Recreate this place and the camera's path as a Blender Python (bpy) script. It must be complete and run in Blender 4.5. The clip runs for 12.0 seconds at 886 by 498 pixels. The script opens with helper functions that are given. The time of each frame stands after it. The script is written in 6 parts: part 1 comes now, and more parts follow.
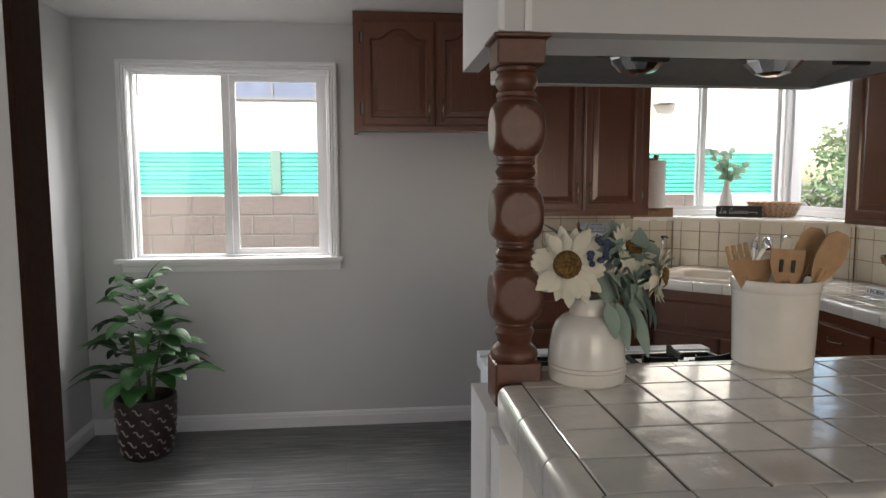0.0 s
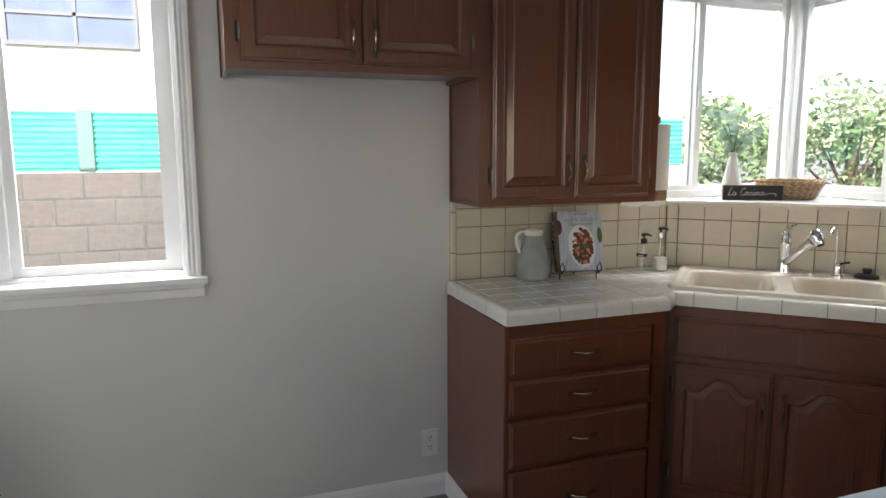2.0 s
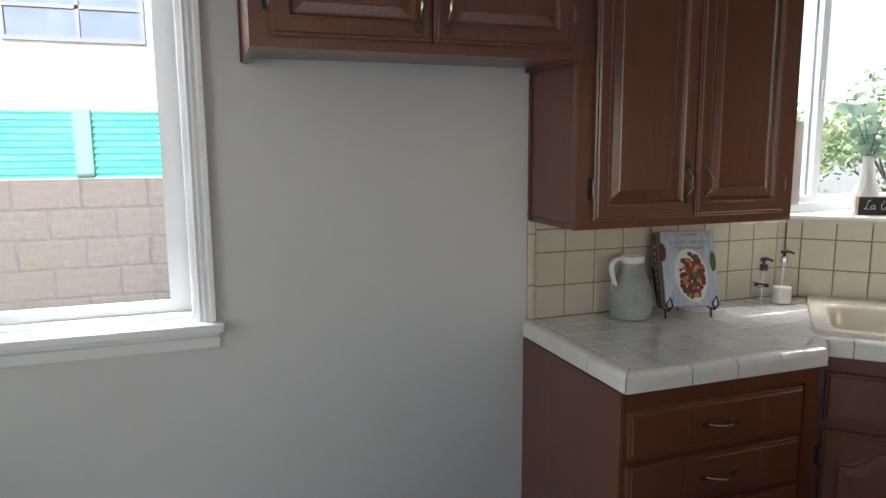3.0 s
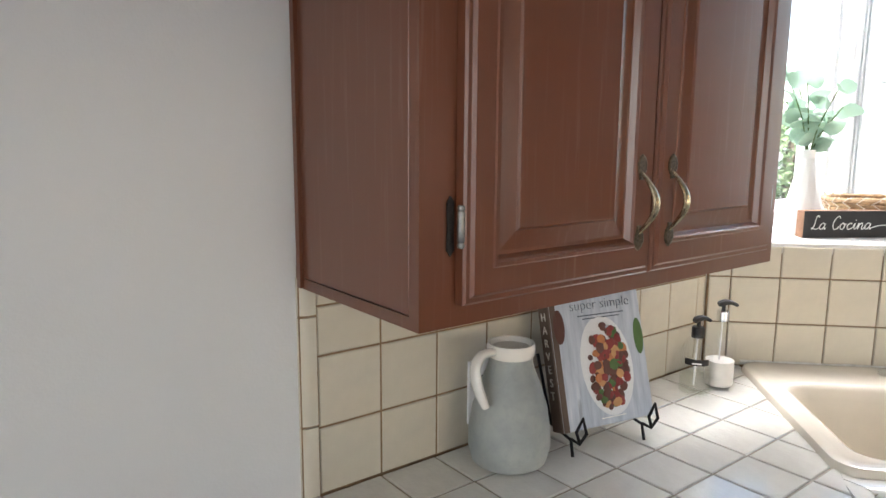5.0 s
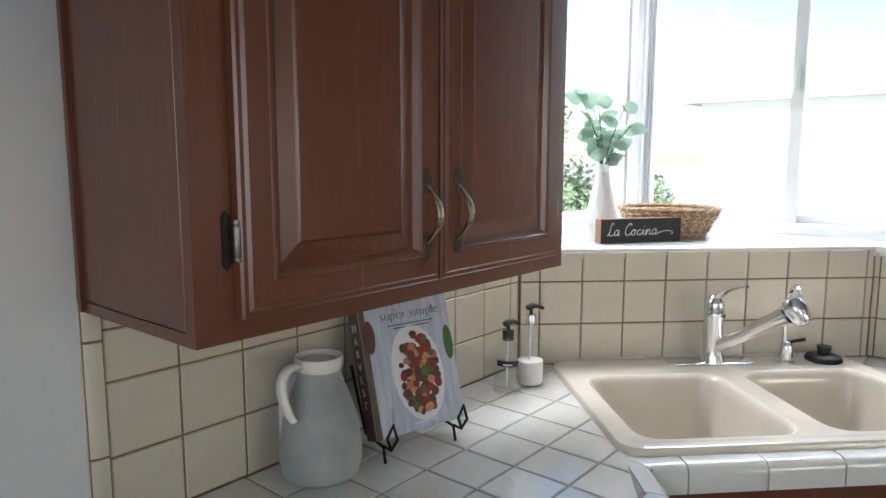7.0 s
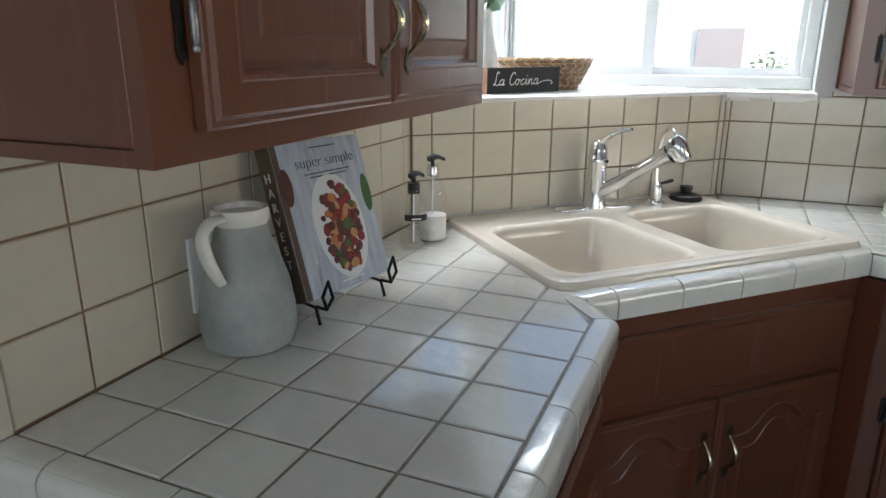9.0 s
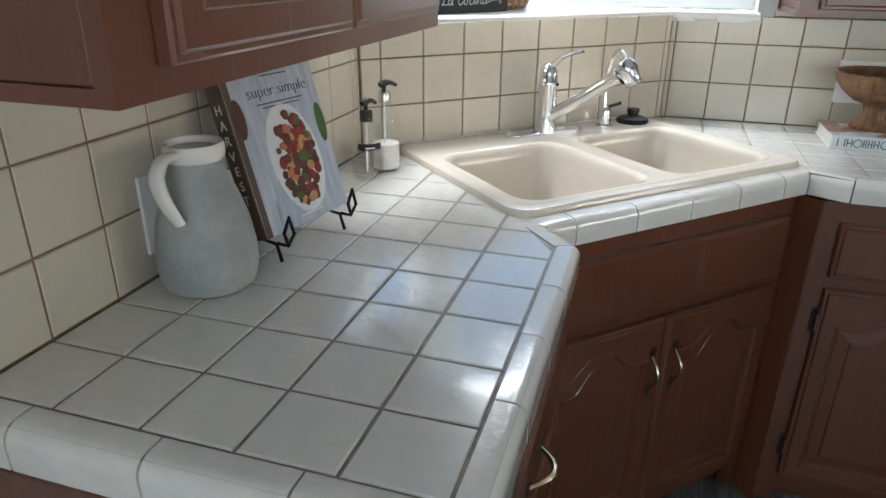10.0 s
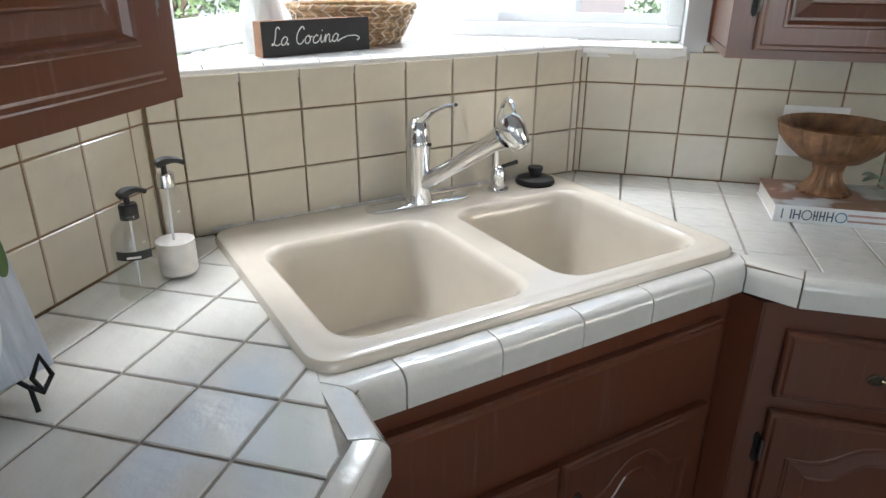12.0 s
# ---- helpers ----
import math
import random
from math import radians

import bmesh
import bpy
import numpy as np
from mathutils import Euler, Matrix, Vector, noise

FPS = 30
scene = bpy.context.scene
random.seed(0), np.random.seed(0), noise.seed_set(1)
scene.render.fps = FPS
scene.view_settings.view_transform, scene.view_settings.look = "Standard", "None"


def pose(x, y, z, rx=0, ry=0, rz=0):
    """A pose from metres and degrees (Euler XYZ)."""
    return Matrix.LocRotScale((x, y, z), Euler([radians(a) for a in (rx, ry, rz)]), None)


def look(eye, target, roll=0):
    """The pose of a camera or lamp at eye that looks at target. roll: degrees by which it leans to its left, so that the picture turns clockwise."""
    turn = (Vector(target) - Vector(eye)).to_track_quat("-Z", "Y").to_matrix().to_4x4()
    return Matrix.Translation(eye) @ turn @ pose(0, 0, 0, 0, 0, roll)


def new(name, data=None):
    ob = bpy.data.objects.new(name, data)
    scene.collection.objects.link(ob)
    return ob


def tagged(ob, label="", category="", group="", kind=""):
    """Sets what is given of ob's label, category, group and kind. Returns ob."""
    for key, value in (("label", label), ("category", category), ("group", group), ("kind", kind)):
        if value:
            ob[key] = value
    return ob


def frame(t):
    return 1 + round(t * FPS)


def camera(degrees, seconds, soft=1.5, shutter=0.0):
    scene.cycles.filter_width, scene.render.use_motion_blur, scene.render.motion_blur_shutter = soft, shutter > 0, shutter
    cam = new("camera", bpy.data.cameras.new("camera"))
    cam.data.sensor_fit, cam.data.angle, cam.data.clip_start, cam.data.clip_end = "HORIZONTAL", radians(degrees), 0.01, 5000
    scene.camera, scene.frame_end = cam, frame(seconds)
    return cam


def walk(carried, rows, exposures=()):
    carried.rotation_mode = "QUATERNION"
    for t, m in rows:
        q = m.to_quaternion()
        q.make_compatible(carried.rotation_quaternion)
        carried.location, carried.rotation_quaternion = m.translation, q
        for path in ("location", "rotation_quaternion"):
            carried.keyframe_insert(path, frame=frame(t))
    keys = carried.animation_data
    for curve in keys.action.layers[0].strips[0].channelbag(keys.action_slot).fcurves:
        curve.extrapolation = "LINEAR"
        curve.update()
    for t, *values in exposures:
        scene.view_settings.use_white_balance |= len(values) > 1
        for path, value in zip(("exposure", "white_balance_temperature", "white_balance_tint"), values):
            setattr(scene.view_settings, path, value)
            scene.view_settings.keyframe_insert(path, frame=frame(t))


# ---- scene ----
cam = camera(66.8, 12.0)
PATH = [
    (0, (0.787, 2.155, 1.458), (1.002, 4.133, 1.261), -0.1),
    (0.5, (0.672, 2.541, 1.423), (1.097, 4.484, 1.216), 0.0),
    (1, (0.553, 2.864, 1.46), (1.159, 4.755, 1.221), 0.2),
    (1.5, (0.587, 3.201, 1.453), (1.254, 5.066, 1.178), -0.0),
    (2, (0.613, 3.552, 1.474), (1.285, 5.413, 1.186), -0.2),
    (2.5, (0.601, 3.926, 1.492), (1.261, 5.791, 1.201), -0.2),
    (3, (0.605, 4.176, 1.496), (1.253, 6.046, 1.206), -0.4),
    (3.2, (0.601, 4.295, 1.465), (1.256, 6.166, 1.196), -0.7),
    (4.8, (1.049, 5.196, 1.479), (2.168, 6.821, 1.15), 0.4),
    (5, (1.16, 5.261, 1.479), (2.372, 6.82, 1.162), 0.4),
    (5.5, (1.302, 5.281, 1.455), (2.617, 6.764, 1.185), -0.2),
    (6, (1.315, 5.268, 1.456), (2.721, 6.667, 1.197), 0.1),
    (6.5, (1.294, 5.228, 1.465), (2.74, 6.589, 1.222), -0.4),
    (7, (1.207, 5.179, 1.476), (2.726, 6.452, 1.212), 0.1),
    (7.2, (1.199, 5.16, 1.474), (2.753, 6.396, 1.231), -0.2),
    (8.8, (1.204, 5.389, 1.371), (2.967, 6.186, 0.865), 0.2),
    (9, (1.172, 5.414, 1.365), (2.934, 6.165, 0.792), 0.1),
    (9.5, (1.142, 5.448, 1.373), (2.903, 6.076, 0.665), 0.5),
    (10, (1.171, 5.461, 1.374), (2.927, 6.006, 0.586), 0.5),
    (10.5, (1.285, 5.436, 1.373), (3.041, 5.946, 0.561), 0.4),
    (11, (1.395, 5.393, 1.376), (3.156, 5.886, 0.567), 0.2),
    (11.5, (1.472, 5.373, 1.399), (3.241, 5.852, 0.598), 0.4),
    (12, (1.665, 5.345, 1.41), (3.452, 5.806, 0.64), 0.3),
]
walk(cam, [(t, look(eye, target, roll)) for t, eye, target, roll in PATH],
     exposures=[(0.0, 0.75, 7000, 17), (0.5, 0.55, 6850, 16), (1.0, 0.85, 6850, 15), (1.5, 1.2, 6850, 13), (3.2, 1.2, 6500, 12), (4.8, 2.0, 6600, 14), (5.5, 2.1, 6500, 14), (6.5, 1.55, 6150, 13),
                (7.2, 1.45, 6150, 11), (8.8, 1.2, 6100, 9), (9.5, 1.6, 6100, 9), (11.0, 1.6, 6150, 11), (12.0, 1.45, 6200, 11)])

# ---- world and sun ----
world = bpy.data.worlds.new("sky")
scene.world = world
world.use_nodes = True
wn = world.node_tree.nodes
sky = wn.new("ShaderNodeTexSky")
sky.sky_type = "NISHITA"
sky.sun_disc = False
sky.sun_elevation = radians(24)
sky.sun_rotation = radians(195)
wn["Background"].inputs[1].default_value = 0.15
world.node_tree.links.new(sky.outputs[0], wn["Background"].inputs[0])

sun = new("sun", bpy.data.lights.new("sun", "SUN"))
sun.data.energy = 5.0
sun.data.angle = radians(0.5)
sun.data.color = (1.0, 0.96, 0.9)
sun.matrix_world = look((-2.5, -9, 4.15), (0, 0, 0))


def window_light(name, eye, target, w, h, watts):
    """An area lamp: sky light by an unseen window, or added fill outside a seen one."""
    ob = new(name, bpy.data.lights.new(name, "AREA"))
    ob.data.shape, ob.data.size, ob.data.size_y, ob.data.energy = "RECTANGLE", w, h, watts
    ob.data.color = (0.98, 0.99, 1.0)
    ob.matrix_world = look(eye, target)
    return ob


window_light("rear_window_light", (1.9, -1.02, 1.5), (1.9, 5, 1.3), 2.3, 1.3, 9)
window_light("side_window_light", (-2.28, 0.6, 1.5), (4, 0.6, 1.5), 1.5, 1.3, 3)
window_light("west_window_light", (-0.90, 4.45, 1.45), (3, 4.5, 1.0), 1.4, 1.2, 4.5)

# Fill lamps added outdoors above the window heads, out of view, to brighten the kitchen.
window_light("left_window_fill", (0.07, 6.70, 2.36), (0.8, 4.4, 0.6), 1.0, 0.5, 40)
window_light("corner_window_fill", (2.88, 6.66, 2.68), (2.3, 5.2, 0.7), 0.95, 0.5, 22)
window_light("sink_window_fill", (3.92, 5.72, 2.68), (2.1, 5.3, 0.7), 0.9, 0.5, 20)

# ---- materials ----


class Mat:
    def __init__(self, name, colour=(0.8, 0.8, 0.8), rough=0.5, metal=0.0):
        self.m = bpy.data.materials.new(name)
        self.m.use_nodes = True
        self.n, self.l = self.m.node_tree.nodes, self.m.node_tree.links
        self.b = self.n["Principled BSDF"]
        self.b.inputs["Base Color"].default_value = (*colour, 1)
        self.b.inputs["Roughness"].default_value = rough
        self.b.inputs["Metallic"].default_value = metal
        self.coord = None

    def co(self):
        if not self.coord:
            self.coord = self.n.new("ShaderNodeTexCoord")
        return self.coord.outputs["Object"]

    def mapped(self, scale=(1, 1, 1), source=None):
        mp = self.n.new("ShaderNodeMapping")
        mp.inputs["Scale"].default_value = scale
        self.l.new(source or self.co(), mp.inputs["Vector"])
        return mp.outputs[0]

    def noise(self, scale, detail=4, rough=0.55, stretch=(1, 1, 1), distort=0.0):
        t = self.n.new("ShaderNodeTexNoise")
        t.inputs["Scale"].default_value = scale
        t.inputs["Detail"].default_value = detail
        t.inputs["Roughness"].default_value = rough
        t.inputs["Distortion"].default_value = distort
        self.l.new(self.mapped(stretch), t.inputs["Vector"])
        return t.outputs[0]

    def ramp(self, fac, stops):
        r = self.n.new("ShaderNodeValToRGB")
        els = r.color_ramp.elements
        while len(els) < len(stops):
            els.new(0.5)
        for e, (p, c) in zip(els, stops):
            e.position, e.color = p, (*c, 1) if len(c) == 3 else c
        self.l.new(fac, r.inputs[0])
        return r.outputs[0]

    def mix(self, fac, a, b, mode="MIX"):
        x = self.n.new("ShaderNodeMix")
        x.data_type, x.blend_type = "RGBA", mode
        for sock, v in ((x.inputs[0], fac), (x.inputs[6], a), (x.inputs[7], b)):
            if isinstance(v, (int, float)):
                sock.default_value = v
            elif isinstance(v, tuple):
                sock.default_value = (*v, 1)
            else:
                self.l.new(v, sock)
        return x.outputs[2]

    def range(self, fac, lo, hi, a=0.0, b=1.0):
        r = self.n.new("ShaderNodeMapRange")
        for i, v in enumerate((a, b, lo, hi)):
            r.inputs[1 + i].default_value = v
        self.l.new(fac, r.inputs[0])
        return r.outputs[0]

    def colour(self, c):
        self.l.new(c, self.b.inputs["Base Color"])
        return self

    def rough(self, c):
        self.l.new(c, self.b.inputs["Roughness"])
        return self

    def bump(self, h, strength=0.2, dist=0.002, then=None):
        k = self.n.new("ShaderNodeBump")
        k.inputs["Strength"].default_value = strength
        k.inputs["Distance"].default_value = dist
        self.l.new(h, k.inputs["Height"])
        if then:
            self.l.new(then, k.inputs["Normal"])
        self.l.new(k.outputs[0], self.b.inputs["Normal"])
        return k.outputs[0]

    def random(self):
        return self.n.new("ShaderNodeObjectInfo").outputs["Random"]

    def set(self, name, v):
        self.b.inputs[name].default_value = v
        return self


def paint(name, c, rough=0.6, orange=0.25, vary=0.06):
    m = Mat(name, c, rough)
    big = m.noise(1.3, 3)
    d = tuple(x * (1 - vary) for x in c)
    m.colour(m.ramp(big, [(0.3, d), (0.7, c)]))
    m.bump(m.noise(260, 2), orange, 0.001, m.bump(m.noise(9, 4), 0.12, 0.006))
    return m.m


WALL = paint("wall_paint", (0.63, 0.64, 0.645), 0.7)
CEIL = paint("ceiling_paint", (0.8, 0.8, 0.79), 0.85)
TRIM = paint("white_trim_paint", (0.82, 0.83, 0.84), 0.35, 0.05, 0.03)
VINYL = paint("white_vinyl", (0.84, 0.85, 0.86), 0.3, 0.02, 0.02)
APPLIANCE = paint("white_enamel", (0.72, 0.78, 0.84), 0.28, 0.02, 0.02)


def wood_floor():
    m = Mat("grey_plank", rough=0.3)
    rnd = m.random()
    g = m.noise(3.0, 8, 0.6, (1.2, 16, 1), 0.6)
    f = m.noise(14, 4, 0.6, (1, 22, 1))
    a = m.ramp(g, [(0.32, (0.05, 0.056, 0.058)), (0.5, (0.15, 0.16, 0.16)), (0.68, (0.36, 0.37, 0.36))])
    b = m.mix(0.35, a, m.ramp(f, [(0.35, (0.05, 0.055, 0.06)), (0.7, (0.25, 0.25, 0.25))]))
    m.colour(m.mix(m.range(rnd, 0.0, 0.5), b, (0.07, 0.08, 0.082)))
    m.rough(m.range(f, 0.29, 0.45))
    m.bump(f, 0.15, 0.0015)
    return m.m


def cabinet_paint(name, c, rough=0.33):
    m = Mat(name, c, rough)
    big = m.noise(1.5, 2, 0.5)
    col = m.ramp(big, [(0.25, tuple(x * 0.9 for x in c)), (0.75, tuple(x * 1.08 for x in c))])
    scuff = m.ramp(m.noise(90, 3, 0.6, (1.2, 1.2, 0.06)), [(0.55, (0, 0, 0)), (0.75, (1, 1, 1))])
    worn = m.ramp(m.noise(5, 3, 0.5, (1.6, 1.6, 0.45)), [(0.4, (0, 0, 0)), (0.75, (1, 1, 1))])
    m.colour(m.mix(m.range(m.mix(1.0, scuff, worn, "MULTIPLY"), 0.0, 0.32), col, (0.34, 0.24, 0.20)))
    m.rough(m.range(m.noise(2.5, 1, 0.5), rough, rough + 0.06, 0.3, 0.7))
    m.set("Coat Weight", 0.5).set("Coat Roughness", 0.18)
    return m.m


BROWN = cabinet_paint("brown_cabinet_paint", (0.135, 0.042, 0.0185), 0.295)


def glazed(name, c, rough=0.12, wave=0.35, coat=0.4):
    m = Mat(name, c, rough)
    rnd = m.random()
    mott = m.noise(26, 5, 0.6)
    cloud = m.noise(7, 3)
    dark = tuple(x * 0.88 for x in c)
    a = m.mix(m.range(mott, 0, 0.6, 0.35, 0.7), dark, c)
    a = m.mix(m.range(cloud, 0, 0.25, 0.4, 0.7), a, tuple(x * y for x, y in zip(c, (0.93, 0.9, 0.82))))
    m.colour(m.mix(m.range(rnd, 0, 0.35), a, tuple(x * 0.9 for x in c)))
    m.rough(m.range(mott, rough - 0.03, rough + 0.07))
    m.bump(m.noise(34, 3), wave, 0.0022, m.bump(m.noise(9, 2), wave * 0.7, 0.004))
    m.set("Coat Weight", coat).set("Coat Roughness", 0.09)
    return m.m


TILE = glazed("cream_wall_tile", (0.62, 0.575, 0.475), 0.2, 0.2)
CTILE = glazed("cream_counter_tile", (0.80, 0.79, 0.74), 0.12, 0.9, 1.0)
LEDGE = glazed("white_ledge_tile", (0.80, 0.79, 0.76), 0.18, 0.12)


def grout(name, c, rough=0.9):
    m = Mat(name, c, rough)
    n = m.noise(60, 4)
    m.colour(m.ramp(n, [(0.3, tuple(x * 0.6 for x in c)), (0.7, c)]))
    m.bump(m.noise(500, 2), 0.3, 0.001)
    return m.m


GROUT = grout("grey_brown_grout", (0.33, 0.28, 0.215), 0.42)
BARGROUT = grout("dark_brown_grout", (0.10, 0.065, 0.042))
WALLGROUT = grout("tan_grout", (0.27, 0.17, 0.09))
CAULK = grout("white_caulk", (0.75, 0.75, 0.73))


def simple(name, c, rough=0.5, metal=0.0, n=40, vary=0.15, bump=0.05, **kw):
    m = Mat(name, c, rough, metal)
    t = m.noise(n, 4)
    m.colour(m.ramp(t, [(0.3, tuple(x * (1 - vary) for x in c)), (0.7, tuple(min(1, x * (1 + vary * 0.5)) for x in c))]))
    m.rough(m.range(m.noise(n * 2.5, 3), max(0.02, rough - 0.06), rough + 0.08))
    if bump:
        m.bump(m.noise(n * 6, 2), bump, 0.001)
    for k, v in kw.items():
        m.set(k.replace("_", " "), v)
    return m.m


SINK = simple("biscuit_enamel", (0.68, 0.62, 0.525), 0.16, 0, 12, 0.05, 0.01, Coat_Weight=0.4)
CHROME = simple("chrome", (0.78, 0.79, 0.8), 0.09, 1.0, 30, 0.04, 0)
STEEL = simple("brushed_steel", (0.72, 0.72, 0.73), 0.22, 1.0, 60, 0.08, 0.04)
BRASS = simple("antique_brass", (0.50, 0.42, 0.28), 0.24, 1.0, 200, 0.5, 0.1)
BRASS_DARK = simple("dark_brass", (0.06, 0.05, 0.04), 0.5, 0.8, 300, 0.5, 0.2)
HOODSTEEL = simple("grey_hood_steel", (0.46, 0.46, 0.45), 0.36, 0.45, 40, 0.1, 0.03)
PATINA = simple("patinated_brass", (0.10, 0.08, 0.055), 0.4, 0.9, 260, 0.6, 0.35)
HINGE = simple("dark_hinge_metal", (0.025, 0.023, 0.022), 0.45, 0.6, 150, 0.3, 0.1)
BARREL = simple("worn_hinge_barrel", (0.22, 0.22, 0.21), 0.35, 0.9, 150, 0.3, 0.1)
IRON = simple("black_cast_iron", (0.016, 0.016, 0.018), 0.55, 0.1, 120, 0.3, 0.25)
BLACK = simple("black_plastic", (0.006, 0.006, 0.007), 0.45, 0, 60, 0.2, 0.03)
PLATE = simple("white_plastic", (0.78, 0.79, 0.8), 0.35, 0, 30, 0.04, 0)
SLOT = simple("dark_slot", (0.02, 0.02, 0.02), 0.6)
CERAMIC = simple("white_ceramic", (0.74, 0.72, 0.67), 0.2, 0, 18, 0.06, 0.03, Coat_Weight=0.4)
BARE = simple("bare_clay_line", (0.55, 0.45, 0.36), 0.6, 0, 60, 0.15, 0.1)


def glass_mat(name, tint=(0.97, 0.99, 0.98), gloss=0.035, dirt=0.0):
    m = bpy.data.materials.new(name)
    m.use_nodes = True
    n, l = m.node_tree.nodes, m.node_tree.links
    n.remove(n["Principled BSDF"])
    tr, gl, mx = n.new("ShaderNodeBsdfTransparent"), n.new("ShaderNodeBsdfGlossy"), n.new("ShaderNodeMixShader")
    tr.inputs[0].default_value = (*tint, 1)
    gl.inputs["Roughness"].default_value = 0.02
    mx.inputs[0].default_value = gloss
    l.new(tr.outputs[0], mx.inputs[1]), l.new(gl.outputs[0], mx.inputs[2])
    l.new(mx.outputs[0], n["Material Output"].inputs[0])
    return m


GLASS = glass_mat("window_glass")

JAMB = simple("dark_stained_jamb", (0.03, 0.011, 0.006), 0.6, 0, 30, 0.3, 0.1, Specular_IOR_Level=0.15)
POST = simple("brown_post_paint", (0.12, 0.042, 0.022), 0.38, 0, 40, 0.25, 0.1)

# ---- mesh tools ----


def part(name, bm, mat, parent=None, label="", smooth=False, m=None):
    me = bpy.data.meshes.new(name)
    bm.normal_update()
    bm.to_mesh(me)
    bm.free()
    me.materials.append(mat)
    if smooth:
        for p in me.polygons:
            p.use_smooth = True
        me.set_sharp_from_angle(angle=radians(38))
    ob = new(name, me)
    if parent:
        ob.parent = parent
    if m:
        ob.matrix_basis = m
    if label:
        tagged(ob, label)
    return ob


def thing(name, label, category, m=None, group="", kind=""):
    ob = new(name)
    ob.empty_display_size = 0.05
    if m:
        ob.matrix_basis = m
    return tagged(ob, label, category, group, kind)


def structure(name, bm, mat, label="", smooth=False):
    return tagged(part(name, bm, mat, None, label, smooth), kind="structure")


def box(x0, x1, y0, y1, z0, z1, bm=None, bevel=0.0, seg=1):
    bm = bm or bmesh.new()
    g = bmesh.ops.create_cube(bm, size=1)["verts"]
    for v in g:
        v.co = Vector(((x0 + x1) / 2 + v.co.x * (x1 - x0), (y0 + y1) / 2 + v.co.y * (y1 - y0), (z0 + z1) / 2 + v.co.z * (z1 - z0)))
    if bevel:
        bmesh.ops.bevel(bm, geom=list({e for v in g for e in v.link_edges}), offset=bevel, segments=seg, affect="EDGES", profile=0.6)
    return bm


def prism(poly, z0, z1, bm=None, bevel=0.0):
    """A flat polygon in x, y, drawn up from z0 to z1."""
    bm = bm or bmesh.new()
    a = [bm.verts.new((x, y, z0)) for x, y in poly]
    b = [bm.verts.new((x, y, z1)) for x, y in poly]
    n = len(poly)
    fs = [bm.faces.new(b), bm.faces.new(a[::-1])]
    for i in range(n):
        fs.append(bm.faces.new((a[i], a[(i + 1) % n], b[(i + 1) % n], b[i])))
    bmesh.ops.recalc_face_normals(bm, faces=fs)
    if bevel:
        bmesh.ops.bevel(bm, geom=[e for e in fs[0].edges], offset=bevel, segments=2, affect="EDGES")
    return bm


def lathe(profile, seg=32, bm=None, at=(0, 0, 0), flat=None):
    """Turn (radius, height) pairs about z. flat(angle, r, z) may change the radius."""
    bm = bm or bmesh.new()
    rings = []
    for r, z in profile:
        ring = []
        for i in range(seg):
            a = 2 * math.pi * i / seg
            q = flat(a, r, z) if flat else r
            ring.append(bm.verts.new((at[0] + q * math.cos(a), at[1] + q * math.sin(a), at[2] + z)))
        rings.append(ring)
    for p, q in zip(rings, rings[1:]):
        for i in range(seg):
            bm.faces.new((p[i], p[(i + 1) % seg], q[(i + 1) % seg], q[i]))
    for ring, flip in ((rings[0], True), (rings[-1], False)):
        if sum((ring[0].co - v.co).length for v in ring) > 1e-5:
            bm.faces.new(ring[::-1] if flip else ring)
    bmesh.ops.remove_doubles(bm, verts=bm.verts, dist=1e-6)
    return bm


def tube(pts, radius, seg=8, bm=None, closed=False, squash=1.0):
    """A round bar along pts; radius is one number or one for each point."""
    bm = bm or bmesh.new()
    pts = [Vector(p) for p in pts]
    n = len(pts)
    rad = radius if isinstance(radius, (list, tuple)) else [radius] * n
    rings, up = [], Vector((0.31, 0.17, 0.93))
    for i, p in enumerate(pts):
        d = (pts[(i + 1) % n] - pts[i - 1]) if closed else (pts[min(i + 1, n - 1)] - pts[max(i - 1, 0)])
        d.normalize()
        s = d.cross(up)
        if s.length < 0.05:
            s = d.cross(Vector((1, 0, 0)))
        s.normalize()
        u = s.cross(d)
        up = u
        rings.append([bm.verts.new(p + rad[i] * (math.cos(2 * math.pi * k / seg) * s + squash * math.sin(2 * math.pi * k / seg) * u)) for k in range(seg)])
    for i in range(n if closed else n - 1):
        p, q = rings[i], rings[(i + 1) % n]
        for k in range(seg):
            bm.faces.new((p[k], p[(k + 1) % seg], q[(k + 1) % seg], q[k]))
    if not closed:
        bm.faces.new(rings[0][::-1]), bm.faces.new(rings[-1])
    bmesh.ops.recalc_face_normals(bm, faces=bm.faces)
    return bm


def smooth_path(pts, steps=6):
    """More points through a few, on a smooth curve."""
    pts = [Vector(p) for p in pts]
    out = []
    for i in range(len(pts) - 1):
        p0, p1, p2, p3 = pts[max(i - 1, 0)], pts[i], pts[i + 1], pts[min(i + 2, len(pts) - 1)]
        for k in range(steps):
            t = k / steps
            out.append(0.5 * (2 * p1 + (p2 - p0) * t + (2 * p0 - 5 * p1 + 4 * p2 - p3) * t * t + (3 * p1 - p0 - 3 * p2 + p3) * t ** 3))
    return out + [pts[-1]]


